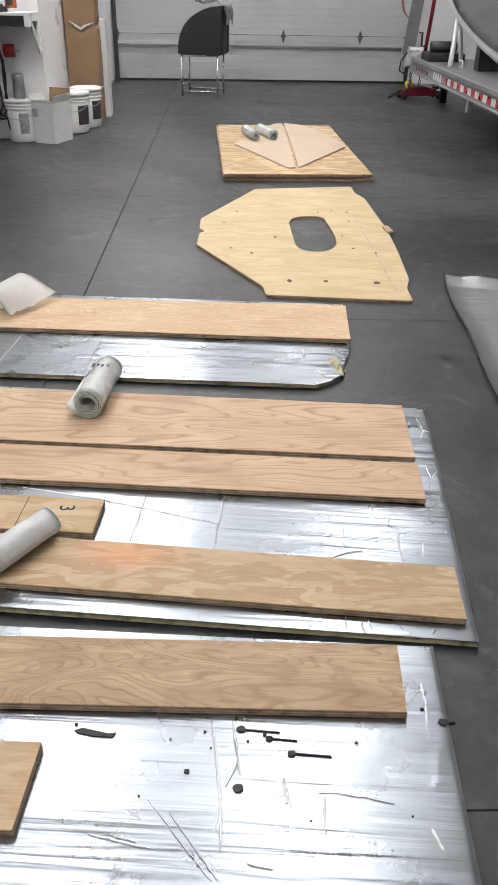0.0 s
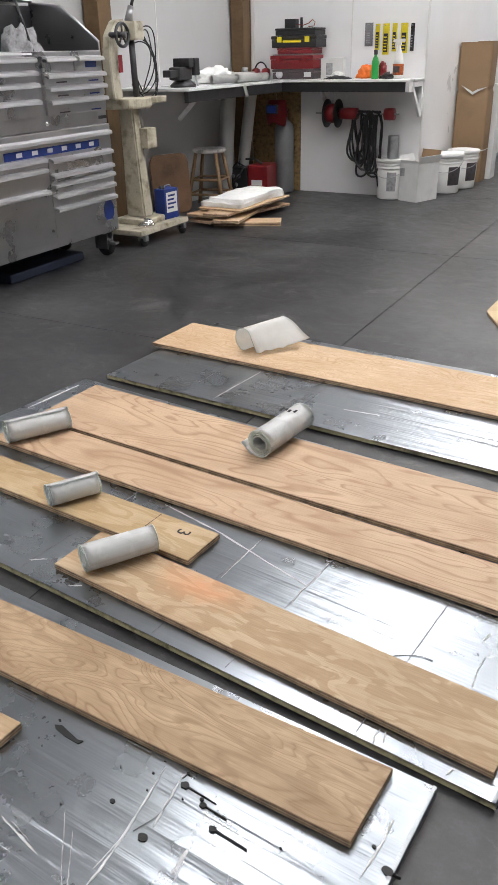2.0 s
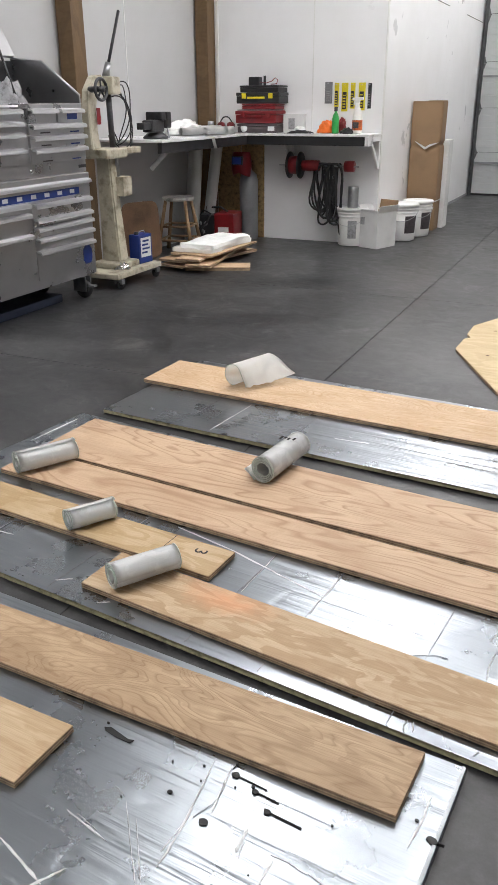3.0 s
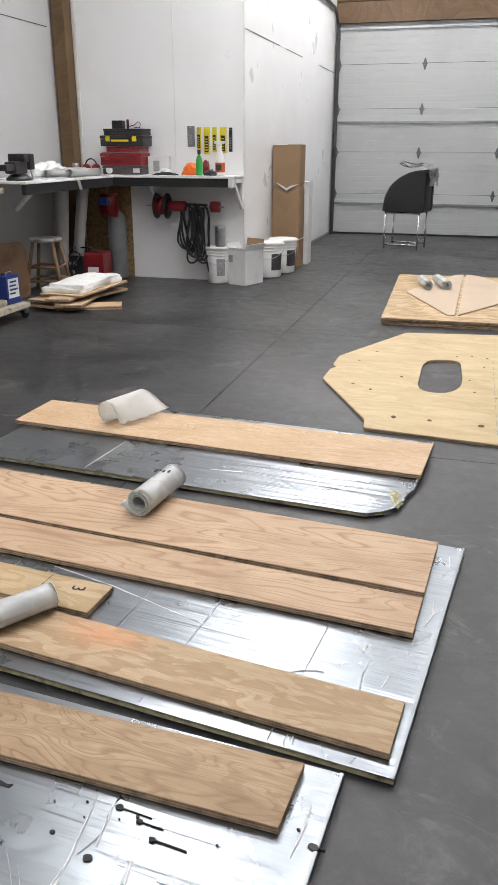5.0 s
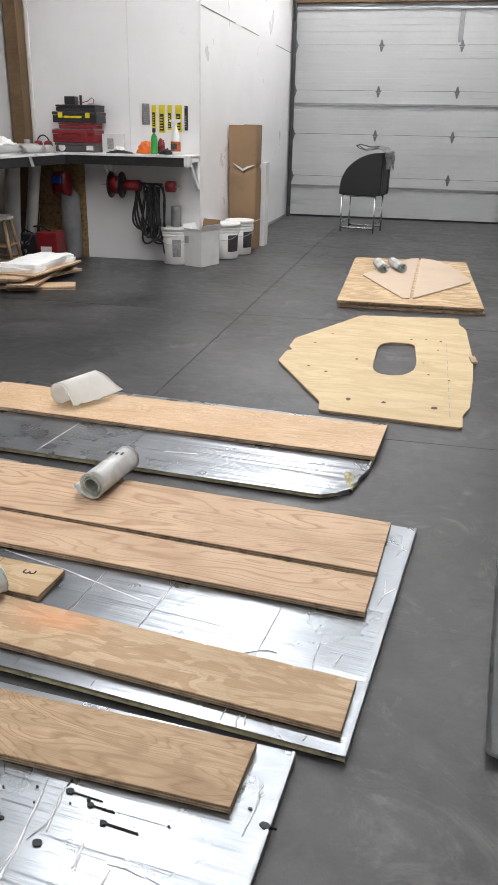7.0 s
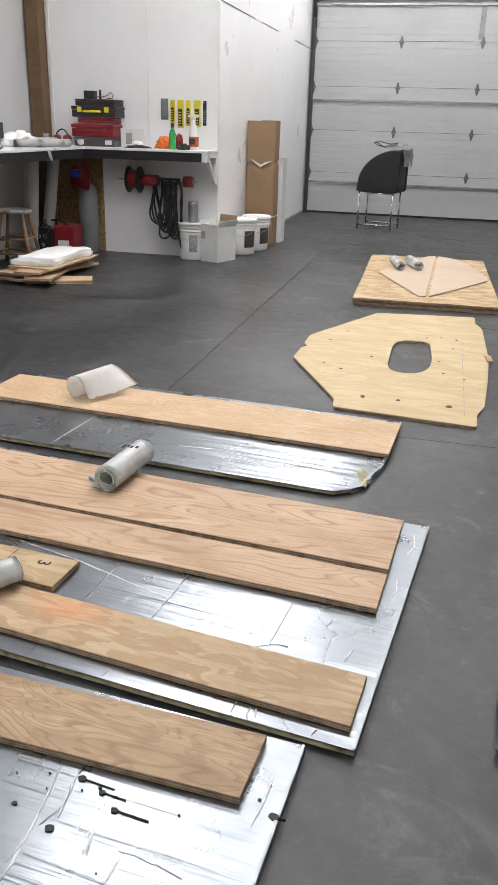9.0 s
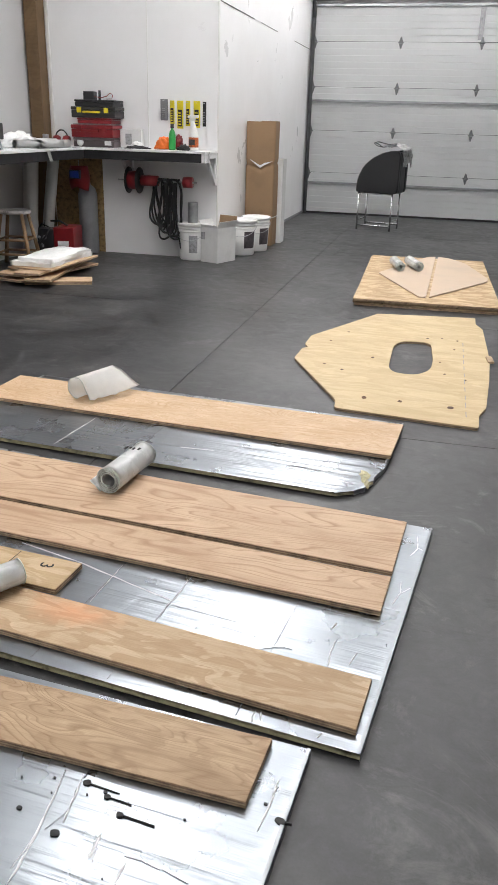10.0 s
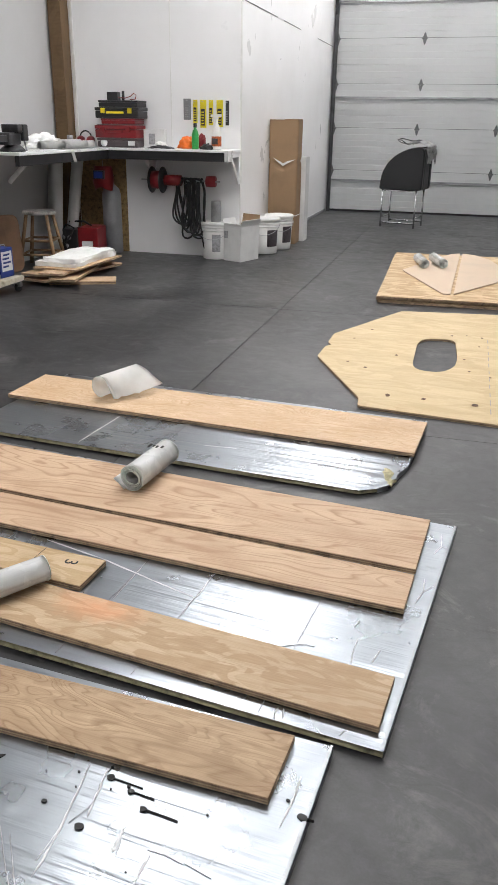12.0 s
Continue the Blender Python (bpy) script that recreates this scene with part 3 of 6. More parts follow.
    part("edge_tape", bm, FOIL_DULL, panel)
    first = 0.40 if torn else 0.0
    strip = sheet(2, int(d / 0.015), lambda u, v: (w / 2 - 0.007 * (1 - u) - 0.0005 + 0.0015 * noise.noise((v * 60, seed, 1)) * (1 - u), (first + (1 - first) * v - 0.5) * d, thick + 0.0008 - 0.0012 * u))
    part("edge_strip", strip, FOIL_TAPE, panel, "bright taped edge")
    for k in range(creases // 5):
        px, py = rng.choice((rng.uniform(-w / 2, w / 2 - 0.1), rng.uniform(w / 2 - 0.45, w / 2 - 0.05))), rng.uniform(-d / 2 + 0.03, d / 2 - 0.12)
        if torn and px > w / 2 - 0.25:
            continue
        a, pts = rng.gauss(1.45, 0.45), []
        for _ in range(rng.randint(3, 7)):
            pts.append((px, py, thick - 0.0004))
            a += rng.gauss(0, 0.22)
            px, py = px + 0.022 * math.cos(a), min(d / 2 - 0.01, py + 0.022 * math.sin(a))
        part("crease", sweep(pts, rng.uniform(0.0008, 0.0017), 5), FOIL_TAPE, panel)
    for x in scores:
        part("score_line", box(x - 0.0008, x + 0.0008, -d / 2 + 0.01, d / 2 - 0.01, thick - 0.002, thick - 0.0006), LABEL_GREY, panel)
    return panel


foil_panel(-1.37, 0.545, 3.035, 3.875, "narrow silver foil panel with a torn corner", 11, FOIL, 12, True, scores=(-0.55, -0.05))
foil_panel(-1.442, 0.764, 1.7995, 2.9145, "large silver foil panel under plywood strips", 12, FOIL, 46, turn=-2.0, scores=(-0.62, -0.24, 0.247, 0.468, 0.806))
foil_panel(-1.55, 0.638, 0.62, 1.738, "silver foil panel spotted with black drips", 13, FOIL, 46)


# long folds, scratches and scuffs in the foil, each a low ridge along a bent line
# the folds' shine is painted in: pale, mostly diffuse colour on the same foil
CREASE = surface("pale_crease_glint", (0.78, 0.79, 0.80), 0.35, 0.25, 0.05, 12, 160, 0.1)
SCRATCH = surface("dull_scratch", (0.62, 0.62, 0.64), 0.5, 0.2, 0.15, 20, 160, 0.1)


def fold(panel, points, width, material, name):
    rng = random.Random(str(points))
    line = []
    for (x0, y0), (x1, y1) in zip(points, points[1:]):
        for k in range(9):
            t = k / 9
            line.append(((x0 + (x1 - x0) * t), (y0 + (y1 - y0) * t)))
    line.append(points[-1])
    bm = bmesh.new()
    rows = []
    for k, (x, y) in enumerate(line):
        ahead, back = line[min(k + 1, len(line) - 1)], line[max(k - 1, 0)]
        way = Vector((ahead[0] - back[0], ahead[1] - back[1])).normalized()
        side = Vector((-way.y, way.x))
        half = width * 0.5 * rng.uniform(0.45, 1.25) * min(1.0, 0.25 + 6 * min(k, len(line) - 1 - k) / len(line))
        drift = side * rng.gauss(0, 0.0005)
        rows.append([bm.verts.new((x + drift.x + side.x * q * half, y + drift.y + side.y * q * half, 0.0262 + h)) for q, h in ((-1, -0.0016), (-0.4, 0.0001), (0.4, 0.0002), (1, -0.0016))])
    for p, q in zip(rows, rows[1:]):
        for j in range(3):
            bm.faces.new((p[j], q[j], q[j + 1], p[j + 1])).smooth = True
    bmesh.ops.recalc_face_normals(bm, faces=bm.faces[:])
    ob = part(name, bm, material, panel)
    ob.matrix_basis = panel.matrix_basis.inverted()


PANELS = [o for o in scene.objects if o.name.startswith("insulation_board")]
for points, width in (
        (((-0.459, 2.293), (-0.219, 2.25), (-0.022, 2.196), (0.125, 2.158)), 0.006),
        (((-0.096, 2.282), (-0.093, 2.071)), 0.003), (((0.124, 2.277), (0.128, 2.19), (0.119, 2.13), (0.124, 2.07)), 0.004),
        (((0.605, 2.142), (0.603, 2.09), (0.609, 2.027)), 0.005), (((0.669, 2.11), (0.658, 2.052)), 0.005), (((0.59, 2.22), (0.584, 2.19)), 0.006),
        (((0.487, 1.81), (0.484, 1.79), (0.491, 1.77)), 0.004), (((0.50, 1.812), (0.507, 1.78)), 0.004), (((0.651, 1.795), (0.642, 1.775)), 0.004),
        (((0.72, 2.36), (0.735, 2.43), (0.728, 2.5)), 0.004), (((0.735, 2.43), (0.76, 2.47)), 0.004), (((0.735, 2.66), (0.752, 2.72), (0.74, 2.80)), 0.004), (((0.752, 2.72), (0.768, 2.71)), 0.003),
        (((-1.13, 2.02), (-0.98, 1.99), (-0.90, 1.995)), 0.006), (((-0.60, 1.86), (-0.56, 1.89)), 0.006), (((-0.42, 1.83), (-0.39, 1.85)), 0.005), (((-1.40, 2.60), (-1.39, 2.88)), 0.006)):
    fold(PANELS[1], points, width, CREASE, "crease")
for points, width in (
        (((0.165, 1.503), (0.198, 1.331), (0.205, 1.232)), 0.005), (((0.207, 1.506), (0.23, 1.383)), 0.006), (((0.174, 1.472), (0.195, 1.331), (0.193, 1.263)), 0.003),
        (((0.311, 1.384), (0.314, 1.345), (0.316, 1.329)), 0.009), (((0.385, 1.349), (0.384, 1.274)), 0.006), (((0.251, 1.216), (0.296, 1.21)), 0.004),
        (((-0.092, 1.142), (0.044, 1.106)), 0.007), (((-0.024, 1.252), (0.091, 1.232)), 0.005), (((0.596, 1.629), (0.598, 1.572), (0.592, 1.492)), 0.006),
        (((-0.46, 1.47), (-0.44, 1.40)), 0.006), (((0.02, 1.08), (0.06, 1.15)), 0.006), (((0.47, 1.16), (0.56, 1.13)), 0.007), (((0.57, 1.30), (0.585, 1.26)), 0.007)):
    fold(PANELS[2], points, width, CREASE, "crease")
for points, width in (
        (((0.068, 1.323), (0.142, 1.24), (0.196, 1.183)), 0.0028), (((0.11, 1.30), (0.167, 1.231), (0.205, 1.185)), 0.003), (((0.375, 1.356), (0.411, 1.358), (0.451, 1.352)), 0.0025),
        (((0.452, 1.355), (0.511, 1.342)), 0.002), (((0.0, 1.255), (0.06, 1.243)), 0.002), (((0.318, 1.36), (0.326, 1.319)), 0.003)):
    fold(PANELS[2], points, width, SCRATCH, "scratch")
for points, width in ((((-0.806, 3.05), (-0.795, 3.40)), 0.004), (((-0.30, 3.22), (-0.16, 3.24)), 0.004), (((0.40, 3.14), (0.46, 3.13)), 0.006), (((0.41, 3.17), (0.44, 3.10)), 0.005)):
    fold(PANELS[0], points, width, CREASE, "crease")


# ---- the cut-out plywood panel and the stacked sheets ----
def rounded(points, r, n=5):
    """The outline with its corners rounded."""
    out, count = [], len(points)
    for i in range(count):
        p, a, b = Vector(points[i]), Vector(points[i - 1]), Vector(points[(i + 1) % count])
        ra = min(r, (a - p).length * 0.45)
        rb = min(r, (b - p).length * 0.45)
        s, e = p + (a - p).normalized() * ra, p + (b - p).normalized() * rb
        for k in range(n):
            t = k / (n - 1)
            q = s * (1 - t) ** 2 + p * 2 * t * (1 - t) + e * t * t
            out.append((q.x, q.y))
    return out


PANEL_EDGE = [(0.19, 3.99), (0.88, 3.97), (0.872, 4.15), (0.90, 4.28), (0.895, 4.75), (0.88, 5.19), (0.80, 5.98), (0.745, 6.12), (0.73, 6.32), (0.04, 6.16), (-0.26, 5.32), (-0.245, 5.10), (-0.205, 5.04), (-0.235, 5.0), (-0.225, 4.77), (0.17, 4.11)]
PANEL_HOLE = [(0.33, 4.79), (0.285, 5.30), (0.32, 5.44), (0.50, 5.47), (0.56, 5.04), (0.565, 4.83), (0.50, 4.70), (0.38, 4.70)]
plywood("hatch_panel", rounded(PANEL_EDGE, 0.02, 3), 0.0, 0.016, wood("veneer_h", (0.64, 0.51, 0.31), (0.44, 0.31, 0.15), 8.4, 0.6, 2.2, 0.45, None, 0.62, 0.2, 0.0, 0.45, 0.5), "pale yellow plywood panel with a rounded cut-out, on the floor", "", 4, rounded(PANEL_HOLE, 0.09, 6), "plywood panel")
SHEET = rounded([(-0.56, -1.15), (0.56, -1.15), (0.56, 1.15), (-0.56, 1.15)], 0.004, 2)
for k, (dx, dy, a) in enumerate(((0.012, 0.0, 5.9), (-0.012, 0.015, 6.4), (0.0, -0.01, 6.1))):
    m = pose(0.225 + dx, 7.66 + dy, 0, 0, 0, a)
    pts = [tuple((m @ Vector((x, y, 0))).xy) for x, y in SHEET]
    plywood("plywood_sheet", pts, 0.0005 + 0.0182 * k, 0.0178, wood("veneer_s" + "abc"[k], (0.64, 0.49, 0.30), (0.30, 0.17, 0.065), 9.3 + k, 0.55, 8, 1.0, None, 0.62, 0.2, 0.1, 0.85, 0.62), "plywood sheet with wavy grain, stacked flat", "stacked plywood sheets", 5, None, "plywood sheet")
STACK = 0.0555
solo("trapezoid_panel", prism(rounded([(-0.21, 7.64), (0.27, 6.68), (0.325, 6.70), (0.18, 8.86), (0.10, 8.78)], 0.02, 3), STACK, STACK + 0.012, None, 0.001), MDF, pose(0, 0, 0), "pale pink cut panel lying on stacked plywood", "panel", "cut pale panels")
solo("trapezoid_panel", prism(rounded([(0.35, 6.70), (0.755, 7.62), (0.75, 7.78), (0.50, 8.55), (0.33, 8.80), (0.205, 8.86)], 0.02, 3), STACK, STACK + 0.012, None, 0.001), MDF, pose(0, 0, 0), "pale pink cut panel with oblique corners", "panel", "cut pale panels")


# ---- glass-fibre rolls on the boards ----
def fibre_roll(a, b, r, turns, label, material=FIBRE, grow=0.55, tail=0.0, flare=0.0):
    """A rolled strip of glass cloth lying from a to b, its turns showing at the ends."""
    a, b = Vector(a), Vector(b)
    way = b - a
    turn = way.to_track_quat("Y", "Z").to_matrix().to_4x4()
    roll = thing("fibre_roll", Matrix.Translation(a) @ turn, label, "fabric roll", "glass-fibre rolls")
    length, rng = way.length, random.Random(label + str(a.x))
    p1, p2 = rng.uniform(0, 9), rng.uniform(0, 9)

    def place(u, v):
        ang = -2 * math.pi * turns * u - 1.3
        rad = (r * (1 - grow) + r * grow * u) * (1 + flare * v) + 0.0018 * noise.noise((ang, v * 2, p1))
        off = 0.006 * noise.noise((u * turns * 1.3, p2, 0)) * (1 if v > 0.5 else -1)
        x, z = rad * math.cos(ang), rad * math.sin(ang) + r * flare * v
        if tail and u > 0.9:
            k = (u - 0.9) / 0.1
            x, z = x + tail * k, z * (1 - k) + (-r + 0.004) * k
        return (x, v * length + off, z + r)

    part("cloth_strip", sheet(int(24 * turns), 10, place, 0.0016), material, roll)
    for v, n in ((0.0, 0.0), (1.0, length)):
        line = [Vector(place(k / 90, v)) for k in range(91)]
        part("rolled_edge", sweep(line, 0.0016, 5), FIBRE_EDGE, roll, "greenish rolled edge")
    return roll


TOP = ON + TH + 0.002
roll = fibre_roll((-0.350, 2.675, TOP), (-0.338, 2.95, TOP), 0.054, 4.6, "silvery glass-cloth roll standing out over a board", FIBRE, 0.58, -0.05)
for k in range(4):
    part("marking", box(-0.03 + 0.017 * k, -0.022 + 0.017 * k, 0.17 + 0.01 * (k % 2), 0.20 - 0.006 * (k % 3), 0.105 + 0.003 - 0.0022 * abs(k - 2), 0.107 + 0.003 - 0.0022 * abs(k - 2)), INK, roll, "black pen strokes")
fibre_roll((-1.185, 2.31, TOP), (-1.085, 2.515, TOP), 0.043, 4.6, "white glass-cloth roll across two boards")
roll = fibre_roll((-0.735, 2.075, TOP), (-0.66, 2.215, TOP), 0.037, 3.6, "white glass-cloth roll on a yellowish board")
fibre_roll((-0.405, 1.88, TOP), (-0.305, 2.055, TOP), 0.041, 3.8, "shiny glass-cloth roll resting across two boards")


def curled_cloth(a, b, r):
    """A stiff cloth bent into an open tube whose free edge flares out on one side."""
    a, b = Vector(a), Vector(b)
    way = b - a
    c = thing("curled_cloth", Matrix.Translation(a) @ way.to_track_quat("Y", "Z").to_matrix().to_4x4(), "white stiff cloth curled loosely on a pale board", "fabric roll", "glass-fibre rolls")

    def place(u, v):
        k = min(1.0, u / 0.66)
        leave = 28 + 34 * v
        ang = math.radians(285 - (285 - leave) * k)
        rad = r * (0.78 + 0.22 * k) * (1 - 0.06 * v)
        x, z = rad * math.cos(ang), r + rad * math.sin(ang)
        if u > 0.66:
            run = (u - 0.66) / 0.34 * (0.075 + 0.085 * v + 0.010 * noise.noise((v * 9, 1, 4)))
            x, z = x + run * math.sin(ang), max(0.003, z - run * math.cos(ang) * (1 - 0.15 * v))
        return (x, v * way.length + 0.008 * noise.noise((u * 6, v, 2)), z + 0.002 * noise.noise((u * 9, v * 4, 7)) + 0.003)

    part("cloth_strip", sheet(54, 12, place, 0.0016), THIN_CLOTH, c)
    part("rolled_edge", sweep([Vector(place(k / 90, 0.0)) for k in range(91)], 0.0017, 5), FIBRE_EDGE, c, "greenish rolled edge")


curled_cloth((-0.962, 3.515, TOP), (-0.895, 3.775, TOP), 0.058)
for x, y, x2, y2 in ((-0.14, 8.10, -0.03, 7.76), (-0.01, 8.20, 0.13, 7.84)):
    fibre_roll((x2, y2, STACK + 0.013), (x, y, STACK + 0.013), 0.046, 4.4, "white cloth roll on the pale cut panels", FIBRE, 0.7)


# ---- drips on the near foil panel ----
def blot(panel, x, y, r, tail=None, seed=0):
    rng = random.Random(seed)
    pts = []
    for k in range(22):
        a = 2 * math.pi * k / 22
        q = r * (0.88 + 0.22 * noise.noise((math.cos(a) * 1.6, math.sin(a) * 1.6, seed * 3.3)))
        pts.append((x + q * math.cos(a), y + q * 0.75 * math.sin(a)))
    bm = prism(pts, 0.0195, 0.0272)
    if tail:
        tx, ty = tail
        w = r * 0.14
        bm = prism([(x, y - w), (tx, ty - w * 0.5), (tx + w, ty), (tx, ty + w * 0.5), (x, y + w)], 0.0195, 0.0271, bm)
    ob = part("drip", bm, TAR, panel, "dried black drip")
    ob.matrix_basis = Matrix.Translation((-panel.location.x, -panel.location.y, 0))


panel = [o for o in scene.objects if o.name.startswith("insulation_board")][2]
for k, (x, y, r, tail) in enumerate(((0.226, 1.487, 0.014, (0.300, 1.484)), (0.281, 1.469, 0.011, (0.335, 1.467)), (0.325, 1.438, 0.011, (0.400, 1.436)), (0.228, 1.357, 0.015, None), (0.130, 1.386, 0.008, None), (0.628, 1.53, 0.016, (0.65, 1.531)), (0.589, 1.560, 0.006, None), (0.272, 1.478, 0.006, None), (0.215, 1.512, 0.005, (0.212, 1.497)), (-0.10, 1.478, 0.005, None), (0.09, 1.455, 0.003, None), (0.17, 1.44, 0.003, None), (0.36, 1.30, 0.003, None), (0.45, 1.47, 0.004, None), (0.05, 1.33, 0.003, None), (0.54, 1.32, 0.003, None), (0.24, 1.46, 0.003, None), (0.155, 1.477, 0.004, None))):
    blot(panel, x, y, 0.78 * r, tail, k)
ob = part("smear", prism([(-0.10, 1.463), (-0.085, 1.470), (-0.03, 1.459), (-0.018, 1.463), (-0.022, 1.452), (-0.06, 1.452), (-0.092, 1.457)], 0.0195, 0.0271), TAR, panel, "dragged black smear")
ob.matrix_basis = Matrix.Translation((-panel.location.x, -panel.location.y, 0))

# the pencilled figure and the scored line on the short strip
board = [o for o in scene.objects if o.name.startswith("plywood_board")][5]
text = bpy.data.curves.new("figure", "FONT")
text.body, text.size, text.extrude = "3", 0.06, 0.0003
figure = new("figure", text)
figure.data.materials.append(INK)
figure.parent = board
figure.matrix_basis = pose(-0.315 - board.location.x, 2.185 - board.location.y, TH + 0.0008, 0, 0, -84)
tagged(figure, "hand-drawn black figure three")
part("pencil_line", box(-0.4125, -0.4105, 2.06, 2.219, 0, 0.0004), INK, board, "", Matrix.Translation((-board.location.x, -board.location.y, TH + 0.0003)))

panel = [o for o in scene.objects if o.name.startswith("insulation_board")][0]
torn = bmesh.new()
bmesh.ops.create_icosphere(torn, subdivisions=3, radius=1)
for p in torn.verts:
    k = 1 + 0.5 * noise.noise(p.co * 2.5)
    p.co = Vector((p.co.x * 0.028 * k, p.co.y * 0.08 * k, max(-0.4, p.co.z) * 0.014 * k + 0.014))
part("torn_foam", torn, FOAM, panel, "torn yellow foam", pose(0.488 - panel.location.x, 3.21 - panel.location.y, 0, 0, 0, 8))

# knots and screw holes of the cut-out panel
hatch = [o for o in scene.objects if o.name.startswith("hatch_panel")][0]
KNOT = surface("knot_brown", (0.12, 0.06, 0.025), 0.7, 0, 0.2)
rng = random.Random(4)
for x, y, r in ((0.30, 4.20, 0.016), (0.48, 4.21, 0.013), (0.73, 4.21, 0.020), (0.77, 4.71, 0.008), (0.65, 4.78, 0.009), (0.60, 5.02, 0.008), (0.21, 4.96, 0.012), (0.09, 4.64, 0.010), (-0.11, 5.25, 0.008), (-0.05, 5.52, 0.009), (0.47, 5.56, 0.010), (0.56, 5.60, 0.008), (0.66, 5.58, 0.010), (-0.03, 4.72, 0.009), (0.66, 5.35, 0.008)):
    pts = [(x + r * rng.uniform(0.6, 1.1) * math.cos(a), y + 1.5 * r * rng.uniform(0.6, 1.1) * math.sin(a)) for a in (k * math.pi / 5 for k in range(10))]
    part("knot", prism(pts, 0.0157, 0.0166), KNOT, hatch, "", Matrix.Translation((-hatch.location.x, -hatch.location.y, 0)))
for k in range(11):
    x, y = 0.70 + 0.011 * k, 5.5 - 0.135 * k
    part("pencil_line", box(-0.002, 0.002, -0.05, 0.035 - 0.01 * (k % 3), 0, 0.0005), LABEL_GREY, hatch, "", pose(x - hatch.location.x, y - hatch.location.y, 0.0161, 0, 0, 5))
part("wood_chip", box(-0.06, 0.06, -0.018, 0.018, 0, 0.014, 0.004), PLY_LIGHT, hatch, "small wooden block", pose(0.88 - hatch.location.x, 5.17 - hatch.location.y, 0.0163, 0, 0, 100))


# ---- the foil sheet beside the panels ----
def foil_blanket():
    blanket = thing("foil_sheet", pose(1.512, 3.075, 0), "dull silver foil sheet lying loose on the concrete", "insulation sheet")

    def place(u, v):
        x, y = (u - 0.5) * 0.92, (v - 0.5) * 2.42
        x += 0.02 * noise.noise((y * 1.7, 4, 0)) * (1 - u) + 0.03 * (v - 0.5) * (1 - u)
        y += 0.02 * noise.noise((x * 3, 9, 0)) * v
        lift = 0.030 * max(0, 1 - u / 0.10) ** 2 * (0.5 + 0.5 * noise.noise((y * 2.2, 1, 1))) + 0.05 * max(0, 1 - (1 - v) / 0.04) * (0.6 + 0.5 * noise.noise((x * 6, 2, 2)))
        return (x, y, 0.010 + lift + 0.004 * noise.noise((x * 3, y * 5, 3)) + 0.0018 * noise.noise((x * 9, y * 22, 5)) + 0.002)

    part("foil_face", sheet(64, 150, place, -0.004), FOIL_DULL, blanket)


foil_blanket()


# ---- workbenches in the alcove ----
BENCH = 1.04


def bench(name, u0, u1, v0, v1, label, front):
    b = thing(name, BUILDING, label, "workbench")
    part("worktop", box(u0, u1, v0, v1, BENCH - 0.02, BENCH, 0.003), WHITE_LAMINATE, b, "white laminate top")
    if front == "v":
        part("fascia", box(u0 + 0.01, u1 - 0.04, v0 + 0.012, v0 + 0.05, BENCH - 0.10, BENCH - 0.021, 0.002), BLACK_PLASTIC, b, "dark front rail")
    else:
        part("fascia", box(u1 - 0.05, u1 - 0.012, v0 + 0.01, v1, BENCH - 0.10, BENCH - 0.021, 0.002), BLACK_PLASTIC, b, "dark front rail")
    return b


b = bench("workbench", LEFT + 0.17, -0.02, BACK - 0.43, BACK - 0.002, "white-topped wall bench with a dark front rail", "v")
part("end_block", box(-0.058, -0.022, BACK - 0.425, BACK - 0.30, BENCH - 0.10, BENCH - 0.021, 0.002), WHITE_LAMINATE, b)
for u in (-0.05, -0.92):
    part("bracket", moved(prism([(0, 0), (-0.33, 0), (-0.33, -0.04), (-0.05, -0.30), (0, -0.30)], 0, 0.025, None, 0.002, [(-0.04, -0.045), (-0.27, -0.045), (-0.04, -0.25)]), Matrix(((0, 0, 1, u), (1, 0, 0, BACK - 0.004), (0, 1, 0, BENCH - 0.022), (0, 0, 0, 1)))), WHITE_LAMINATE, b, "white triangular bracket")
b = bench("workbench", LEFT + 0.005, -1.22, -7.08, BACK - 0.435, "long white-topped bench along the liner wall", "u")
part("brace", rod((-1.50, -6.8, 0.80), (-1.27, -6.8, BENCH - 0.03), 0.02, 8), WHITE_LAMINATE, b, "white diagonal brace")
part("back_panel", box(LEFT + 0.165, -1.235, BACK - 0.018, BACK - 0.004, 0.002, 0.95), OSB, b, "brown strand board panel")


def tool_case(u0, u1, v0, v1, z0, z1, material, label, latches=None, handle=True, group=""):
    cu, cv = (u0 + u1) / 2, (v0 + v1) / 2
    w, d, h = (u1 - u0) / 2, (v1 - v0) / 2, z1 - z0
    case = thing("tool_case", at_building(cu, cv, z0), label, "tool box", group)
    part("body", box(-w, w, -d, d, 0, h * 0.68, 0.008), material, case)
    part("lid", box(-w - 0.004, w + 0.004, -d - 0.004, d, h * 0.70, h, 0.008), material, case)
    if latches:
        for s in (-0.62, 0.62):
            part("latch", box(s * w - 0.022, s * w + 0.022, -d - 0.016, -d - 0.002, h * 0.45, h * 0.92, 0.004), latches, case)
    if handle:
        part("handle", box(-w * 0.45, w * 0.35, -d - 0.022, -d - 0.002, h * 0.42, h * 0.62, 0.005), latches or material, case)
    return case


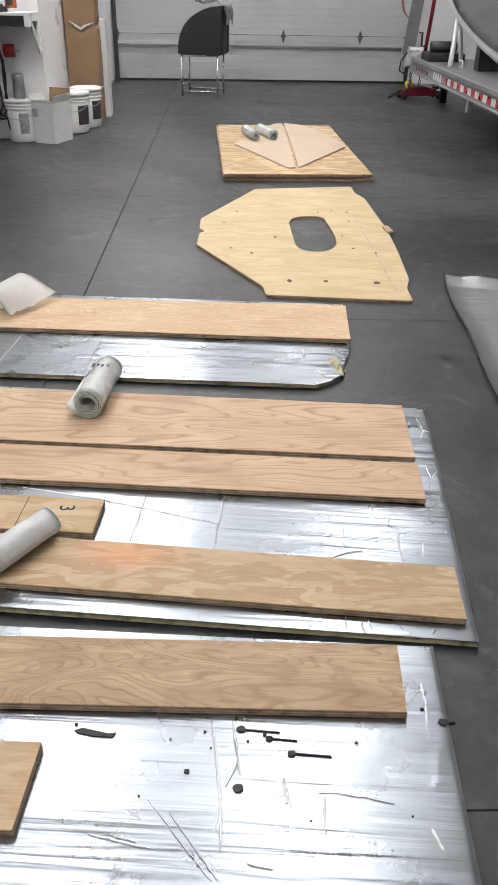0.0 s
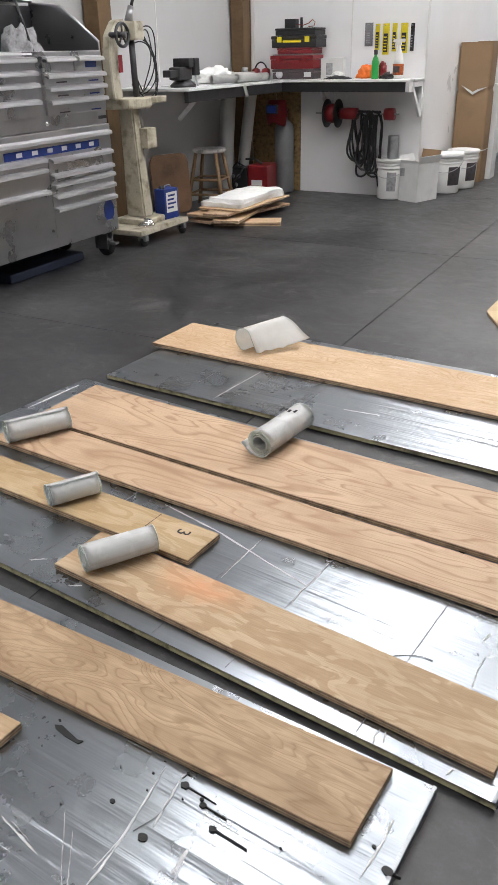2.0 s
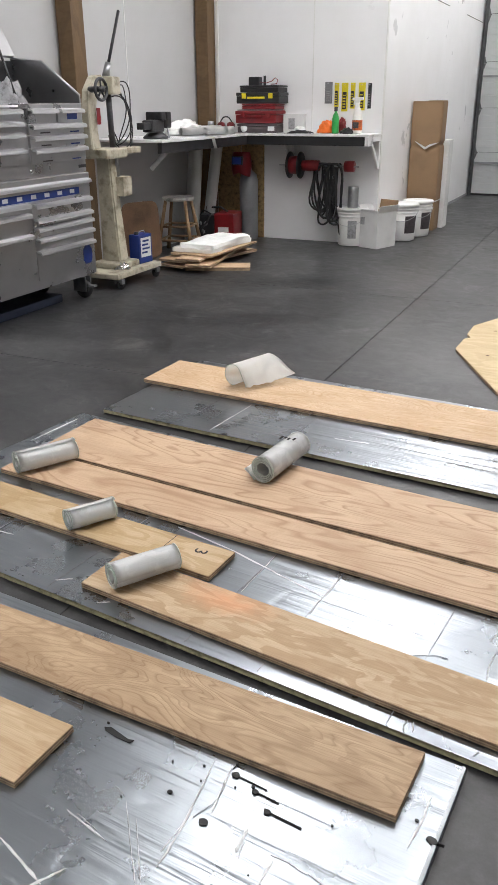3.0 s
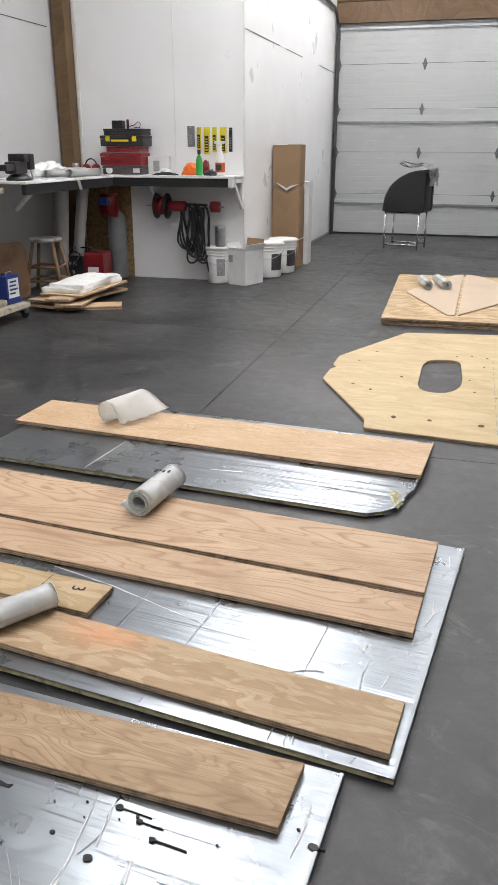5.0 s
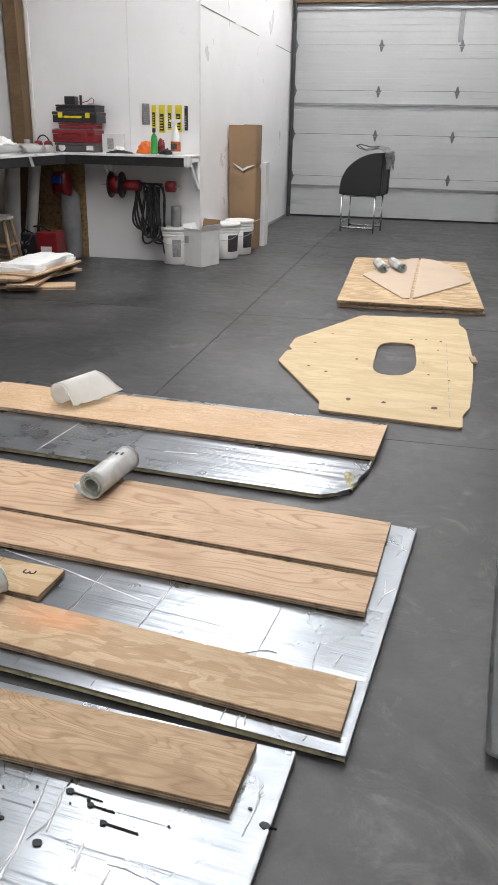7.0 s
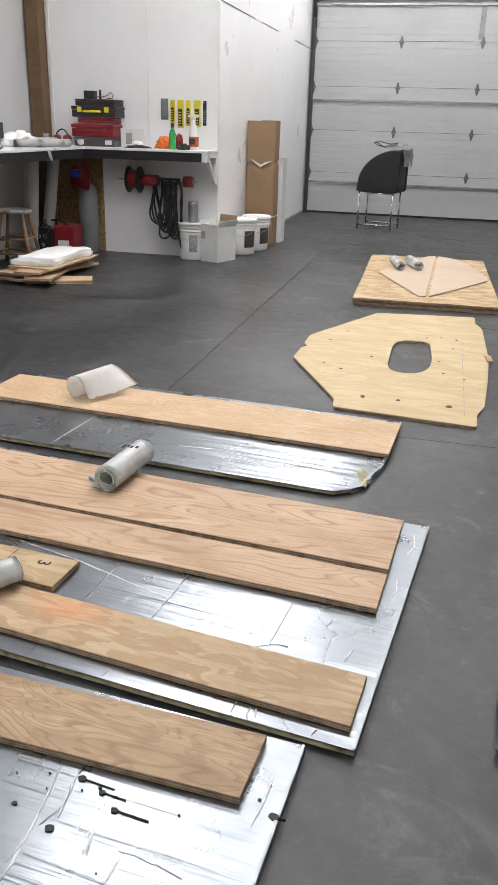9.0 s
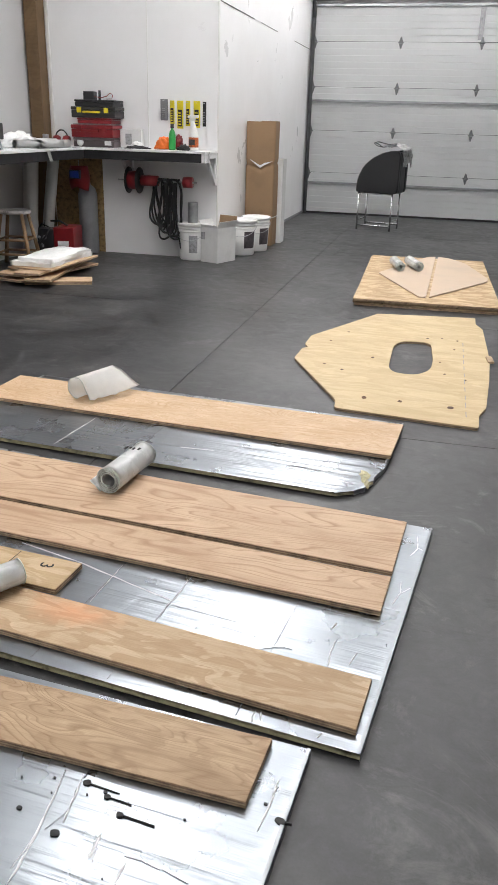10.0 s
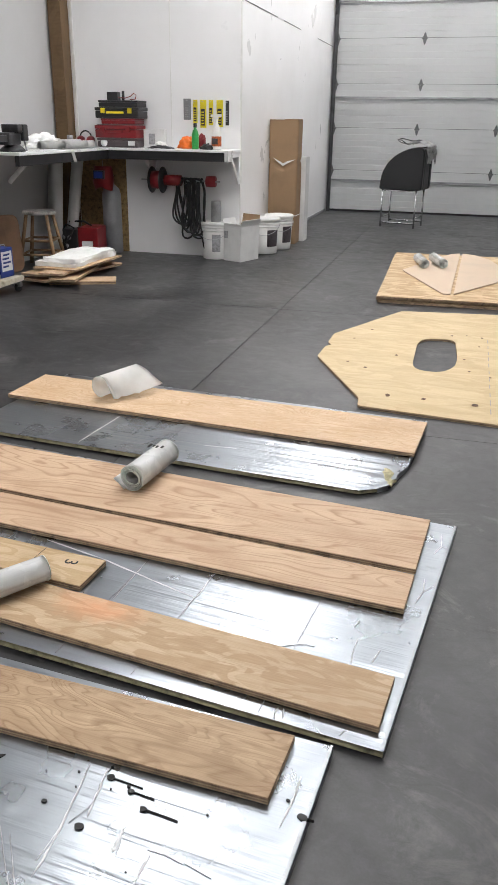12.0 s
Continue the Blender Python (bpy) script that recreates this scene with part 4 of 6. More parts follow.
CASE_GREY = surface("dark_grey_plastic", (0.07, 0.055, 0.058), 0.4, 0, 0.12, 8, 120, 0.06)
V0, V1 = BACK - 0.27, BACK - 0.03
tool_case(-1.41, -0.99, V0, V1, BENCH + 0.001, BENCH + 0.085, CASE_GREY, "dark grey and red low tool case on the white bench", None, False, "stacked tool cases")
case = tool_case(-1.43, -1.00, V0, V1, BENCH + 0.087, BENCH + 0.200, RED, "red parts organiser with a clear lid", RED, True, "stacked tool cases")
part("clear_lid", box(-0.20, 0.20, -0.11, 0.11, 0.1135, 0.123, 0.004), LABEL_GREY, case, "translucent grey lid")
tool_case(-1.36, -1.01, V0, V1, BENCH + 0.212, BENCH + 0.262, RED, "dark red flat case in the stack", None, False, "stacked tool cases")
tool_case(-1.42, -0.97, V0, V1, BENCH + 0.264, BENCH + 0.362, BLACK_PLASTIC, "black tool box with yellow latches", YELLOW, True, "stacked tool cases")
tool_case(-1.38, -0.98, V0, V1, BENCH + 0.364, BENCH + 0.424, BLACK_PLASTIC, "flat black case on the tool boxes", None, False, "stacked tool cases")
charger = thing("charger", at_building(-1.27, BACK - 0.15, BENCH + 0.425), "small black charger with a cable", "charger")
part("body", box(-0.055, 0.055, -0.04, 0.04, 0, 0.075, 0.006), BLACK_PLASTIC, charger)
part("plug", rod((0.10, 0, 0), (0.10, 0, 0.085), 0.013, 10), BLACK_PLASTIC, charger)
part("cable", sweep([(0.05, -0.02, 0.03), (0.13, -0.03, 0.02), (0.18, -0.02, 0.035), (0.21, 0, 0.065), (0.235, 0.0, 0.045), (0.22, 0.01, 0.012), (0.16, 0.02, 0.01)], 0.004, 6), RED, charger, "thin red cable")
solo("paper_box", box(-0.11, 0.11, -0.03, 0.03, 0, 0.17, 0.003), WHITE_BOX, at_building(-0.87, BACK - 0.10, BENCH + 0.001), "white paper packet leaning by the tool cases", "packet")
solo("label_strip", box(-0.035, 0.03, -0.0005, 0.0005, 0, 0.1), LABEL_GREY, at_building(-0.89, BACK - 0.1315, BENCH + 0.03), "grey printed lines on the packet", "label")
case_label = solo("case_label", lathe(((0, 0), (0.036, 0), (0.036, 0.001), (0, 0.001)), 20, None, pose(0, 0, 0, 90)), PAINT_WHITE, at_building(-1.34, V0 - 0.0015, BENCH + 0.042), "round white badge on the red case", "label")
solo("case_label", box(-0.035, 0.035, -0.001, 0, 0, 0.04), PAINT_WHITE, at_building(-1.05, V0 - 0.0015, BENCH + 0.02), "white square badge on the red case", "label")


def ear_muffs():
    muffs = thing("ear_muffs", at_building(-1.56, BACK - 0.22, BENCH + 0.001), "dark red ear muffs with a black band", "ear muffs")
    for s in (-1, 1):
        part("cup", lathe(((0, -0.03), (0.04, -0.026), (0.05, 0.0), (0.042, 0.03), (0, 0.034)), 18, None, pose(s * 0.05, 0, 0.05, 0, 90 * s, 0)), RED, muffs)
    part("band", sweep([(0.07 * math.cos(a), 0, 0.05 + 0.095 * math.sin(a)) for a in (k * math.pi / 12 for k in range(13))], 0.007, 6), BLACK_PLASTIC, muffs)


ear_muffs()
solo("steel_tin", lathe(((0, 0), (0.03, 0), (0.03, 0.10), (0.026, 0.105), (0, 0.105)), 18), STEEL, at_building(-1.67, BACK - 0.34, BENCH + 0.001), "small bare steel tin", "tin")


def crumple(u, v, z, sx, sy, sz, seed, material, name, label, category):
    bm = bmesh.new()
    bmesh.ops.create_icosphere(bm, subdivisions=4, radius=1)
    for p in bm.verts:
        n = p.co.normalized()
        k = 1 + 0.35 * noise.noise(n * 2.2 + Vector((seed, 0, 0))) + 0.22 * noise.noise(n * 6 + Vector((0, seed, 0)))
        p.co = Vector((n.x * sx * k, n.y * sy * k, max(-0.2, n.z) * sz * k + 0.2 * sz))
    low = min(p.co.z for p in bm.verts)
    for p in bm.verts:
        p.co.z -= low
    for f in bm.faces:
        f.smooth = True
    return solo(name, bm, material, at_building(u, v, z), label, category)


crumple(-0.50, BACK - 0.22, BENCH + 0.001, 0.085, 0.06, 0.085, 3.0, ORANGE, "rag", "crumpled orange rag on the bench", "rag")
crumple(-0.365, BACK - 0.16, BENCH + 0.001, 0.04, 0.04, 0.10, 5.0, RED, "rag", "crumpled red rag behind a bottle", "rag")
crumple(-0.76, BACK - 0.25, BENCH + 0.001, 0.06, 0.05, 0.05, 7.0, WHITE_PLASTIC, "gloves", "white and black gloves in a heap", "gloves")
crumple(-0.73, BACK - 0.31, BENCH + 0.001, 0.12, 0.03, 0.022, 9.0, BLACK_PLASTIC, "gloves", "black glove lying at the bench front", "gloves")
crumple(-0.27, BACK - 0.30, BENCH + 0.001, 0.055, 0.04, 0.04, 11.0, BLACK_PLASTIC, "cloth_scrap", "small dark cloth beside the spray bottle", "cloth")


def bottle():
    b = thing("bottle", at_building(-0.395, BACK - 0.27, BENCH + 0.001), "green plastic bottle with a dark cap", "bottle")
    part("body", lathe(((0, 0), (0.030, 0), (0.033, 0.01), (0.033, 0.13), (0.024, 0.165), (0.013, 0.18), (0.013, 0.195), (0, 0.195)), 20), GREEN, b)
    part("cap", lathe(((0.0165, 0.193), (0.0165, 0.228), (0.013, 0.232), (0, 0.232)), 16), BLACK_PLASTIC, b, "dark screw cap")
    part("label", lathe(((0.0337, 0.035), (0.0337, 0.11)), 20), GREEN, b)


bottle()


SPRAY_LABEL = surface("orange_print", (0.45, 0.10, 0.02), 0.45, 0, 0.4, 60, 160, 0.03, stain=(0.06, 0.03, 0.02))


def spray_bottle():
    b = thing("spray_bottle", at_building(-0.19, BACK - 0.25, BENCH + 0.001), "white trigger spray bottle with an orange label", "spray bottle")
    part("body", lathe(((0, 0), (0.042, 0), (0.047, 0.012), (0.046, 0.12), (0.038, 0.175), (0.020, 0.225), (0.015, 0.24), (0.015, 0.265), (0, 0.265)), 22), WHITE_PLASTIC, b)
    part("label", lathe(((0.0475, 0.03), (0.0472, 0.10), (0.0466, 0.118)), 22), SPRAY_LABEL, b, "orange and dark printed label")
    part("print", moved(box(-0.028, 0.028, -0.0505, -0.0478, 0.05, 0.10, 0.001), pose(0, 0, 0)), LABEL_DARK, b)
    bm = box(-0.03, 0.018, -0.012, 0.012, 0.265, 0.31, 0.005)
    bm = box(-0.055, -0.026, -0.008, 0.008, 0.285, 0.308, 0.003, bm)
    bm = box(0.012, 0.05, -0.010, 0.010, 0.288, 0.312, 0.004, bm)
    part("trigger_head", bm, WHITE_PLASTIC, b)
    part("trigger", sweep([(-0.028, 0, 0.288), (-0.036, 0, 0.27), (-0.040, 0, 0.245)], 0.005, 6), WHITE_PLASTIC, b)


spray_bottle()

# tool packs hung on the wall
for u0, u1, z0, z1, card in ((-0.603, -0.527, 0.26, 0.45, GREY_PAINT), (-0.505, -0.46, 0.23, 0.44, YELLOW), (-0.433, -0.37, 0.19, 0.44, YELLOW), (-0.345, -0.30, 0.215, 0.44, YELLOW), (-0.267, -0.20, 0.20, 0.44, YELLOW), (-0.175, -0.14, 0.215, 0.435, BLACK_PLASTIC)):
    w, h = (u1 - u0) / 2, z1 - z0
    pack = thing("tool_pack", at_building((u0 + u1) / 2, BACK - 0.002, BENCH + z0), "yellow carded tool pack hung on the wall" if card is YELLOW else "dark carded tool pack hung on the wall", "tool pack", "hung tool packs")
    part("card", box(-w, w, -0.006, -0.001, 0, h, 0.002), card, pack)
    part("blister", box(-w * 0.6, w * 0.6, -0.022, -0.006, h * 0.08, h * 0.68, 0.004), BLACK_PLASTIC if card is YELLOW and w > 0.022 else card, pack)
    part("hook", rod((0, -0.001, h * 0.93), (0, -0.05, h * 0.93), 0.003, 6), STEEL, pack)
    for k in range(5):
        part("stroke", box(-w * 0.42, w * 0.42, -0.0232, -0.022, h * (0.14 + 0.1 * k), h * (0.18 + 0.1 * k)), card if card is YELLOW else LABEL_GREY, pack)

# cord reels and the hanging cord under the bench
rail = solo("reel_rod", rod((-1.0, 0, 0), (-0.18, 0, 0), 0.008, 8), STEEL, at_building(0, BACK - 0.17, 0.745), "steel rod carrying wire reels", "rod")
for u, r, w in ((-0.83, 0.10, 0.10), (-0.665, 0.06, 0.17), (-0.27, 0.062, 0.09)):
    reel = thing("wire_reel", at_building(u, BACK - 0.17, 0.745), "red wire reel on a steel rod", "wire reel", "wire reels")
    part("winding", lathe(((0.012, -w / 2), (r * 0.82, -w / 2), (r * 0.86, 0), (r * 0.82, w / 2), (0.012, w / 2)), 26, None, pose(0, 0, 0, 0, 90, 0)), RED, reel, "red insulated wire")
    if r > 0.07:
        for s in (-1, 1):
            part("flange", lathe(((0.012, s * (w / 2 + 0.003)), (r * 1.25, s * (w / 2 + 0.003)), (r * 1.25, s * (w / 2 + 0.009)), (0.012, s * (w / 2 + 0.009))), 28, None, pose(0, 0, 0, 0, 90, 0)), BLACK_PLASTIC, reel, "black flange")
cord = thing("extension_cord", at_building(-0.475, BACK - 0.17, 0.745), "black cord hung in many loops over the rod", "cord")
rng = random.Random(8)
for k in range(15):
    x, drop, wid = -0.10 + 0.2 * k / 14, rng.uniform(0.40, 0.58), rng.uniform(0.06, 0.13)
    loop = [(x + wid * math.cos(a) * (0.6 + 0.4 * math.sin(a) ** 2) + 0.012 * math.sin(3 * a + k), -0.03 * math.sin(a * 2 + k) + rng.uniform(-0.004, 0.004), -drop / 2 + 0.022 + drop / 2 * math.sin(a)) for a in (2 * math.pi * j / 26 for j in range(26))]
    part("loop", sweep(loop, 0.0095, 6, None, True), BLACK_RUBBER, cord)
part("tail", sweep([(0.08, -0.03, -0.3), (0.10, -0.03, -0.42), (0.115, -0.02, -0.52), (0.13, -0.02, -0.62), (0.15, -0.01, -0.665)], 0.0085, 6), BLACK_RUBBER, cord)


# ---- things standing under and beside the benches ----
def gas_cylinder():
    c = thing("gas_cylinder", at_building(-1.35, BACK - 0.14, 0), "grey gas cylinder standing in the corner", "gas cylinder")
    part("body", lathe(((0, 0.004), (0.085, 0.004), (0.095, 0.02), (0.095, 0.58), (0.08, 0.64), (0.035, 0.68), (0.03, 0.70), (0, 0.70)), 28), GREY_PAINT, c)
    part("valve", lathe(((0.022, 0.70), (0.022, 0.75), (0.03, 0.755), (0.03, 0.775), (0, 0.775)), 14), STEEL, c)


gas_cylinder()


def welding_helmet():
    h = thing("welding_helmet", at_building(-1.36, BACK - 0.27, 0.63) @ Matrix.Scale(0.84, 4), "red and black welding helmet with a blue lens", "welding helmet")

    def place(u, v):
        a = math.pi * (1.08 * u - 0.04)
        r = 0.105 + 0.02 * math.sin(math.pi * v)
        return (-r * math.cos(a), -0.02 - r * 0.9 * math.sin(a) * (0.75 + 0.35 * math.sin(math.pi * (0.15 + 0.7 * v))), 0.05 + 0.23 * v - 0.05 * (1 - v) * abs(math.cos(a)))

    part("shell", sheet(24, 12, place, 0.004), RED, h)
    part("lens", box(-0.055, 0.055, -0.166, -0.150, 0.15, 0.225, 0.006), BLUE, h, "blue tinted lens")
    part("lens_frame", box(-0.066, 0.066, -0.158, -0.112, 0.14, 0.235, 0.006), BLACK_PLASTIC, h)
    part("headband", sweep([(0.1 * math.cos(a), 0.06 * math.sin(a) - 0.03, 0.22) for a in (2 * math.pi * k / 20 for k in range(20))], 0.01, 6, None, True), BLACK_PLASTIC, h)
    part("hanger", rod((0, -0.03, 0.24), (0, -0.03, 0.345), 0.003, 6), STEEL, h)


welding_helmet()


def welder():
    w = thing("welder", at_building(-1.54, -5.50, 0, 8), "red and black portable welding machine on the floor", "welder")
    part("case", box(0.0, 0.20, -0.12, 0.18, 0.02, 0.30, 0.012), RED, w, "red sheet-metal case")
    part("front", box(-0.20, -0.002, -0.12, 0.18, 0.02, 0.28, 0.015), BLACK_PLASTIC, w, "black front with knobs")
    part("badge", box(0.04, 0.15, -0.1225, -0.1205, 0.12, 0.17, 0.0), PAINT_WHITE, w)
    for x, z in ((-0.15, 0.2), (-0.09, 0.2), (-0.12, 0.12)):
        part("knob", lathe(((0, 0), (0.02, 0), (0.017, 0.018), (0, 0.018)), 14, None, pose(x, -0.121, z, 90)), GREY_PAINT, w)
    part("handle", sweep([(-0.14, 0.03, 0.28), (-0.13, 0.03, 0.34), (0.02, 0.03, 0.345), (0.10, 0.03, 0.30)], 0.010, 8), BLACK_RUBBER, w)
    part("lead", sweep([(-0.12, -0.13, 0.1), (-0.13, -0.17, 0.14), (-0.06, -0.17, 0.22), (-0.02, -0.15, 0.30), (-0.11, -0.12, 0.33), (-0.17, -0.12, 0.25), (-0.10, -0.16, 0.06)], 0.008, 6), BLACK_RUBBER, w)
    for x in (-0.16, 0.16):
        part("foot", box(x - 0.03, x + 0.03, -0.10, 0.16, 0, 0.022, 0.004), BLACK_RUBBER, w)


welder()

# two rolled white sheets leaning in the corner
for u, v, r, lean, z1 in ((-1.76, -5.66, 0.075, 5, 0.93), (-1.70, -5.45, 0.06, 9, 0.92)):
    def place(p, q, r=r, z1=z1):
        a = p * math.pi * 3.4
        rad = r * (0.7 + 0.3 * p)
        return (rad * math.cos(a), rad * math.sin(a), q * z1)
    tube = thing("rolled_sheet", at_building(u, v, 0.012) @ pose(0, 0, 0, 0, lean, 0), "rolled white plastic sheet leaning under the bench", "rolled sheet", "rolled white sheets")
    part("sheet", sheet(40, 6, place, 0.002), WHITE_PLASTIC, tube)


def stool():
    s = thing("stool", at_building(-1.63, -6.14, 0, 12), "worn wooden stool with a paint-stained round seat", "stool")
    part("seat", lathe(((0, 0.475), (0.14, 0.475), (0.15, 0.485), (0.15, 0.50), (0.142, 0.508), (0, 0.506)), 28), surface("stained_seat", (0.44, 0.42, 0.40), 0.6, 0, 0.5, 14, 80, 0.2, stain=(0.08, 0.07, 0.06)), s, "paint-stained seat")
    feet = [Vector((sx * 0.17, sy * 0.17, 0.0)) for sx, sy in ((-1, -1), (1, -1), (1, 1), (-1, 1))]
    tops = [Vector((f.x * 0.55, f.y * 0.55, 0.478)) for f in feet]
    for f, t in zip(feet, tops):
        part("leg", rod(f, t, 0.019, 12, None, 0.015), STOOL_WOOD, s)
    for k in range(4):
        for h in (0.26, 0.52):
            a, b = feet[k].lerp(tops[k], h), feet[(k + 1) % 4].lerp(tops[(k + 1) % 4], h)
            part("rung", rod(a, b, 0.011, 8), STOOL_WOOD, s)


stool()
pts = rounded([(-0.2, 0), (0.2, 0), (0.2, 0.5), (-0.2, 0.5)], 0.09, 6)
solo("hardboard_panel", moved(prism(pts, 0, 0.012, None, 0.002), pose(0, 0, 0, 90)), BROWN_PANEL, at_building(-1.74, -6.60, 0.002) @ pose(0, 0, 0, -6, 0, 68), "brown rounded hardboard panel leaning by the stool", "panel")

# scrap boards with folded glass wool on top
PILE = (-2.89, 6.45)
rng = random.Random(21)
z = 0.001
for k, (dx, dy, w, ln, a, th) in enumerate(((0.20, -0.22, 0.20, 0.55, -62, 0.03), (-0.02, 0.02, 0.24, 1.05, -8, 0.022), (0.06, -0.05, 0.22, 0.95, 14, 0.022), (-0.06, 0.02, 0.28, 1.05, -2, 0.02), (0.0, 0.04, 0.22, 1.12, 8, 0.02), (0.02, 0.03, 0.40, 0.85, 2, 0.015))):
    m = pose(PILE[0] + dx, PILE[1] + dy, 0, 0, 0, a)
    pts = [tuple((m @ Vector((x, y, 0))).xy) for x, y in ((-w / 2, -ln / 2), (w / 2, -ln / 2), (w / 2, ln / 2), (-w / 2, ln / 2))]
    plywood("scrap_board", pts, z, th, wood("veneer_p" + "abcdef"[k], V_PALE, (0.42, 0.25, 0.12), 12.0 + k, 1.2, 7, 0.8), "offcut of pale board in a loose pile", "pile of offcuts", 3, None, "offcut")
    z += th + 0.001


def glass_wool(z):
    w = thing("glass_wool", pose(PILE[0] + 0.0, PILE[1] + 0.04, z, 0, 0, 2), "folded white glass-fibre mat on the offcuts", "fibre mat")
    for k, (dx, th, sx, sy) in enumerate(((0.0, 0.034, 0.18, 0.38), (0.015, 0.032, 0.165, 0.35))):
        bm = box(-sx, sx, -sy, sy, 0, th)
        bmesh.ops.subdivide_edges(bm, edges=bm.edges[:], cuts=14, use_grid_fill=True)
        for p in bm.verts:
            p.co += Vector((0.03 * noise.noise(p.co * 7 + Vector((k, 0, 0))), 0.03 * noise.noise(p.co * 7 + Vector((0, k, 5))), (0.018 * noise.noise(p.co * 9 + Vector((3, k, 0)))) if p.co.z > 0.01 else 0))
        for f in bm.faces:
            f.smooth = True
        part("mat_fold", bm, CLOTH, w, "", pose(dx, 0, 0.002 + 0.034 * k))


glass_wool(z)


# ---- buckets, cartons ----
def bucket(m, label, printed):
    b = thing("bucket", m, label, "bucket", "white buckets")
    part("body", lathe(((0, 0.004), (0.125, 0.004), (0.13, 0.012), (0.146, 0.34), (0, 0.34)), 32), WHITE_PLASTIC, b)
    for z in (0.275, 0.305):
        part("rib", lathe(((0.144, z), (0.153, z + 0.003), (0.153, z + 0.014), (0.145, z + 0.017)), 32), WHITE_PLASTIC, b)
    part("lid", lathe(((0.150, 0.335), (0.158, 0.338), (0.158, 0.362), (0.150, 0.366), (0.146, 0.357), (0, 0.357)), 32), WHITE_PLASTIC, b)
    part("bail", sweep([(0.156 * math.cos(a), -0.156 * math.sin(a), 0.30 - 0.10 * math.sin(a)) for a in (k * math.pi / 16 for k in range(17))], 0.003, 6), STEEL, b, "wire handle")
    bm = bmesh.new()
    a0, a1 = printed[0], printed[1]
    for k in range(10):
        p, q = math.radians(a0 + (a1 - a0) * k / 10), math.radians(a0 + (a1 - a0) * (k + 1) / 10)
        bm.faces.new([bm.verts.new((r * math.cos(a), r * math.sin(a), z)) for a, r, z in ((p, 0.1365, 0.08), (q, 0.1365, 0.08), (q, 0.1440, 0.25), (p, 0.1440, 0.25))])
    part("label", bm, printed[2], b, "dark printed label" if printed[2] is LABEL_DARK else "grey printed text block")
    return b


bucket(pose(-2.15, 7.91, 0, 0, 0, 0), "white bucket with a steel tin on its lid", (-85, -50, LABEL_GREY))
bucket(pose(-1.81, 8.45, 0, 0, 0, 8), "white lidded bucket with a dark label", (-70, -15, LABEL_DARK))
bucket(pose(-1.77, 8.80, 0, 0, 0, 20), "white lidded bucket behind another bucket", (-75, -20, LABEL_DARK))
solo("fluted_tin", lathe([(0, 0), (0.05, 0)] + [(0.052, 0.01), (0.052, 0.19), (0.048, 0.2), (0, 0.2)], 20), STEEL, pose(-2.155, 7.92, 0.3575), "bare steel tin standing on a bucket lid", "tin")


def open_carton():
    c = thing("open_carton", pose(-1.885, 7.93, 0, 0, 0, -17), "open white carton with raised flaps", "carton")
    w, d, h, t = 0.105, 0.15, 0.335, 0.004
    part("base", box(-w, w, -d, d, 0.001, 0.006), WHITE_BOX, c)
    for x0, x1, y0, y1 in ((-w, w, -d, -d + t), (-w, w, d - t, d), (-w, -w + t, -d + t, d - t), (w - t, w, -d + t, d - t)):
        part("side", box(x0, x1, y0, y1, 0.006, h), WHITE_BOX, c)
    part("lining", box(-w + 0.006, w - 0.006, -d + 0.006, d - 0.006, 0.10, 0.105), CARTON, c, "brown inside")
    for x0, x1, y0, y1 in ((-w + 0.005, w - 0.005, d - 0.0055, d - 0.0045), (-w + 0.0045, -w + 0.0055, -d + 0.006, d - 0.006)):
        part("lining", box(x0, x1, y0, y1, 0.10, h), CARTON, c, "brown inside")
    for m, ln in ((pose(0, -d + t, h, 20), w), (pose(0, d - t, h, -14), w)):
        part("flap", box(-ln, ln, -0.002, 0.002, 0, 0.10 if m.translation.y > 0 else 0.03), WHITE_BOX if m.translation.y < 0 else CARTON, c, "", m)
    for m, ln in ((pose(-w + t, 0, h, 0, -22, 0), d), (pose(w - t, 0, h, 0, 24, 0), d)):
        part("flap", box(-0.002, 0.002, -ln, ln, 0, 0.07), WHITE_BOX, c, "", m)
    part("print", box(-0.10, -0.05, -d - 0.0012, -d - 0.0002, 0.22, 0.29), LABEL_GREY, c, "grey printed block")


open_carton()


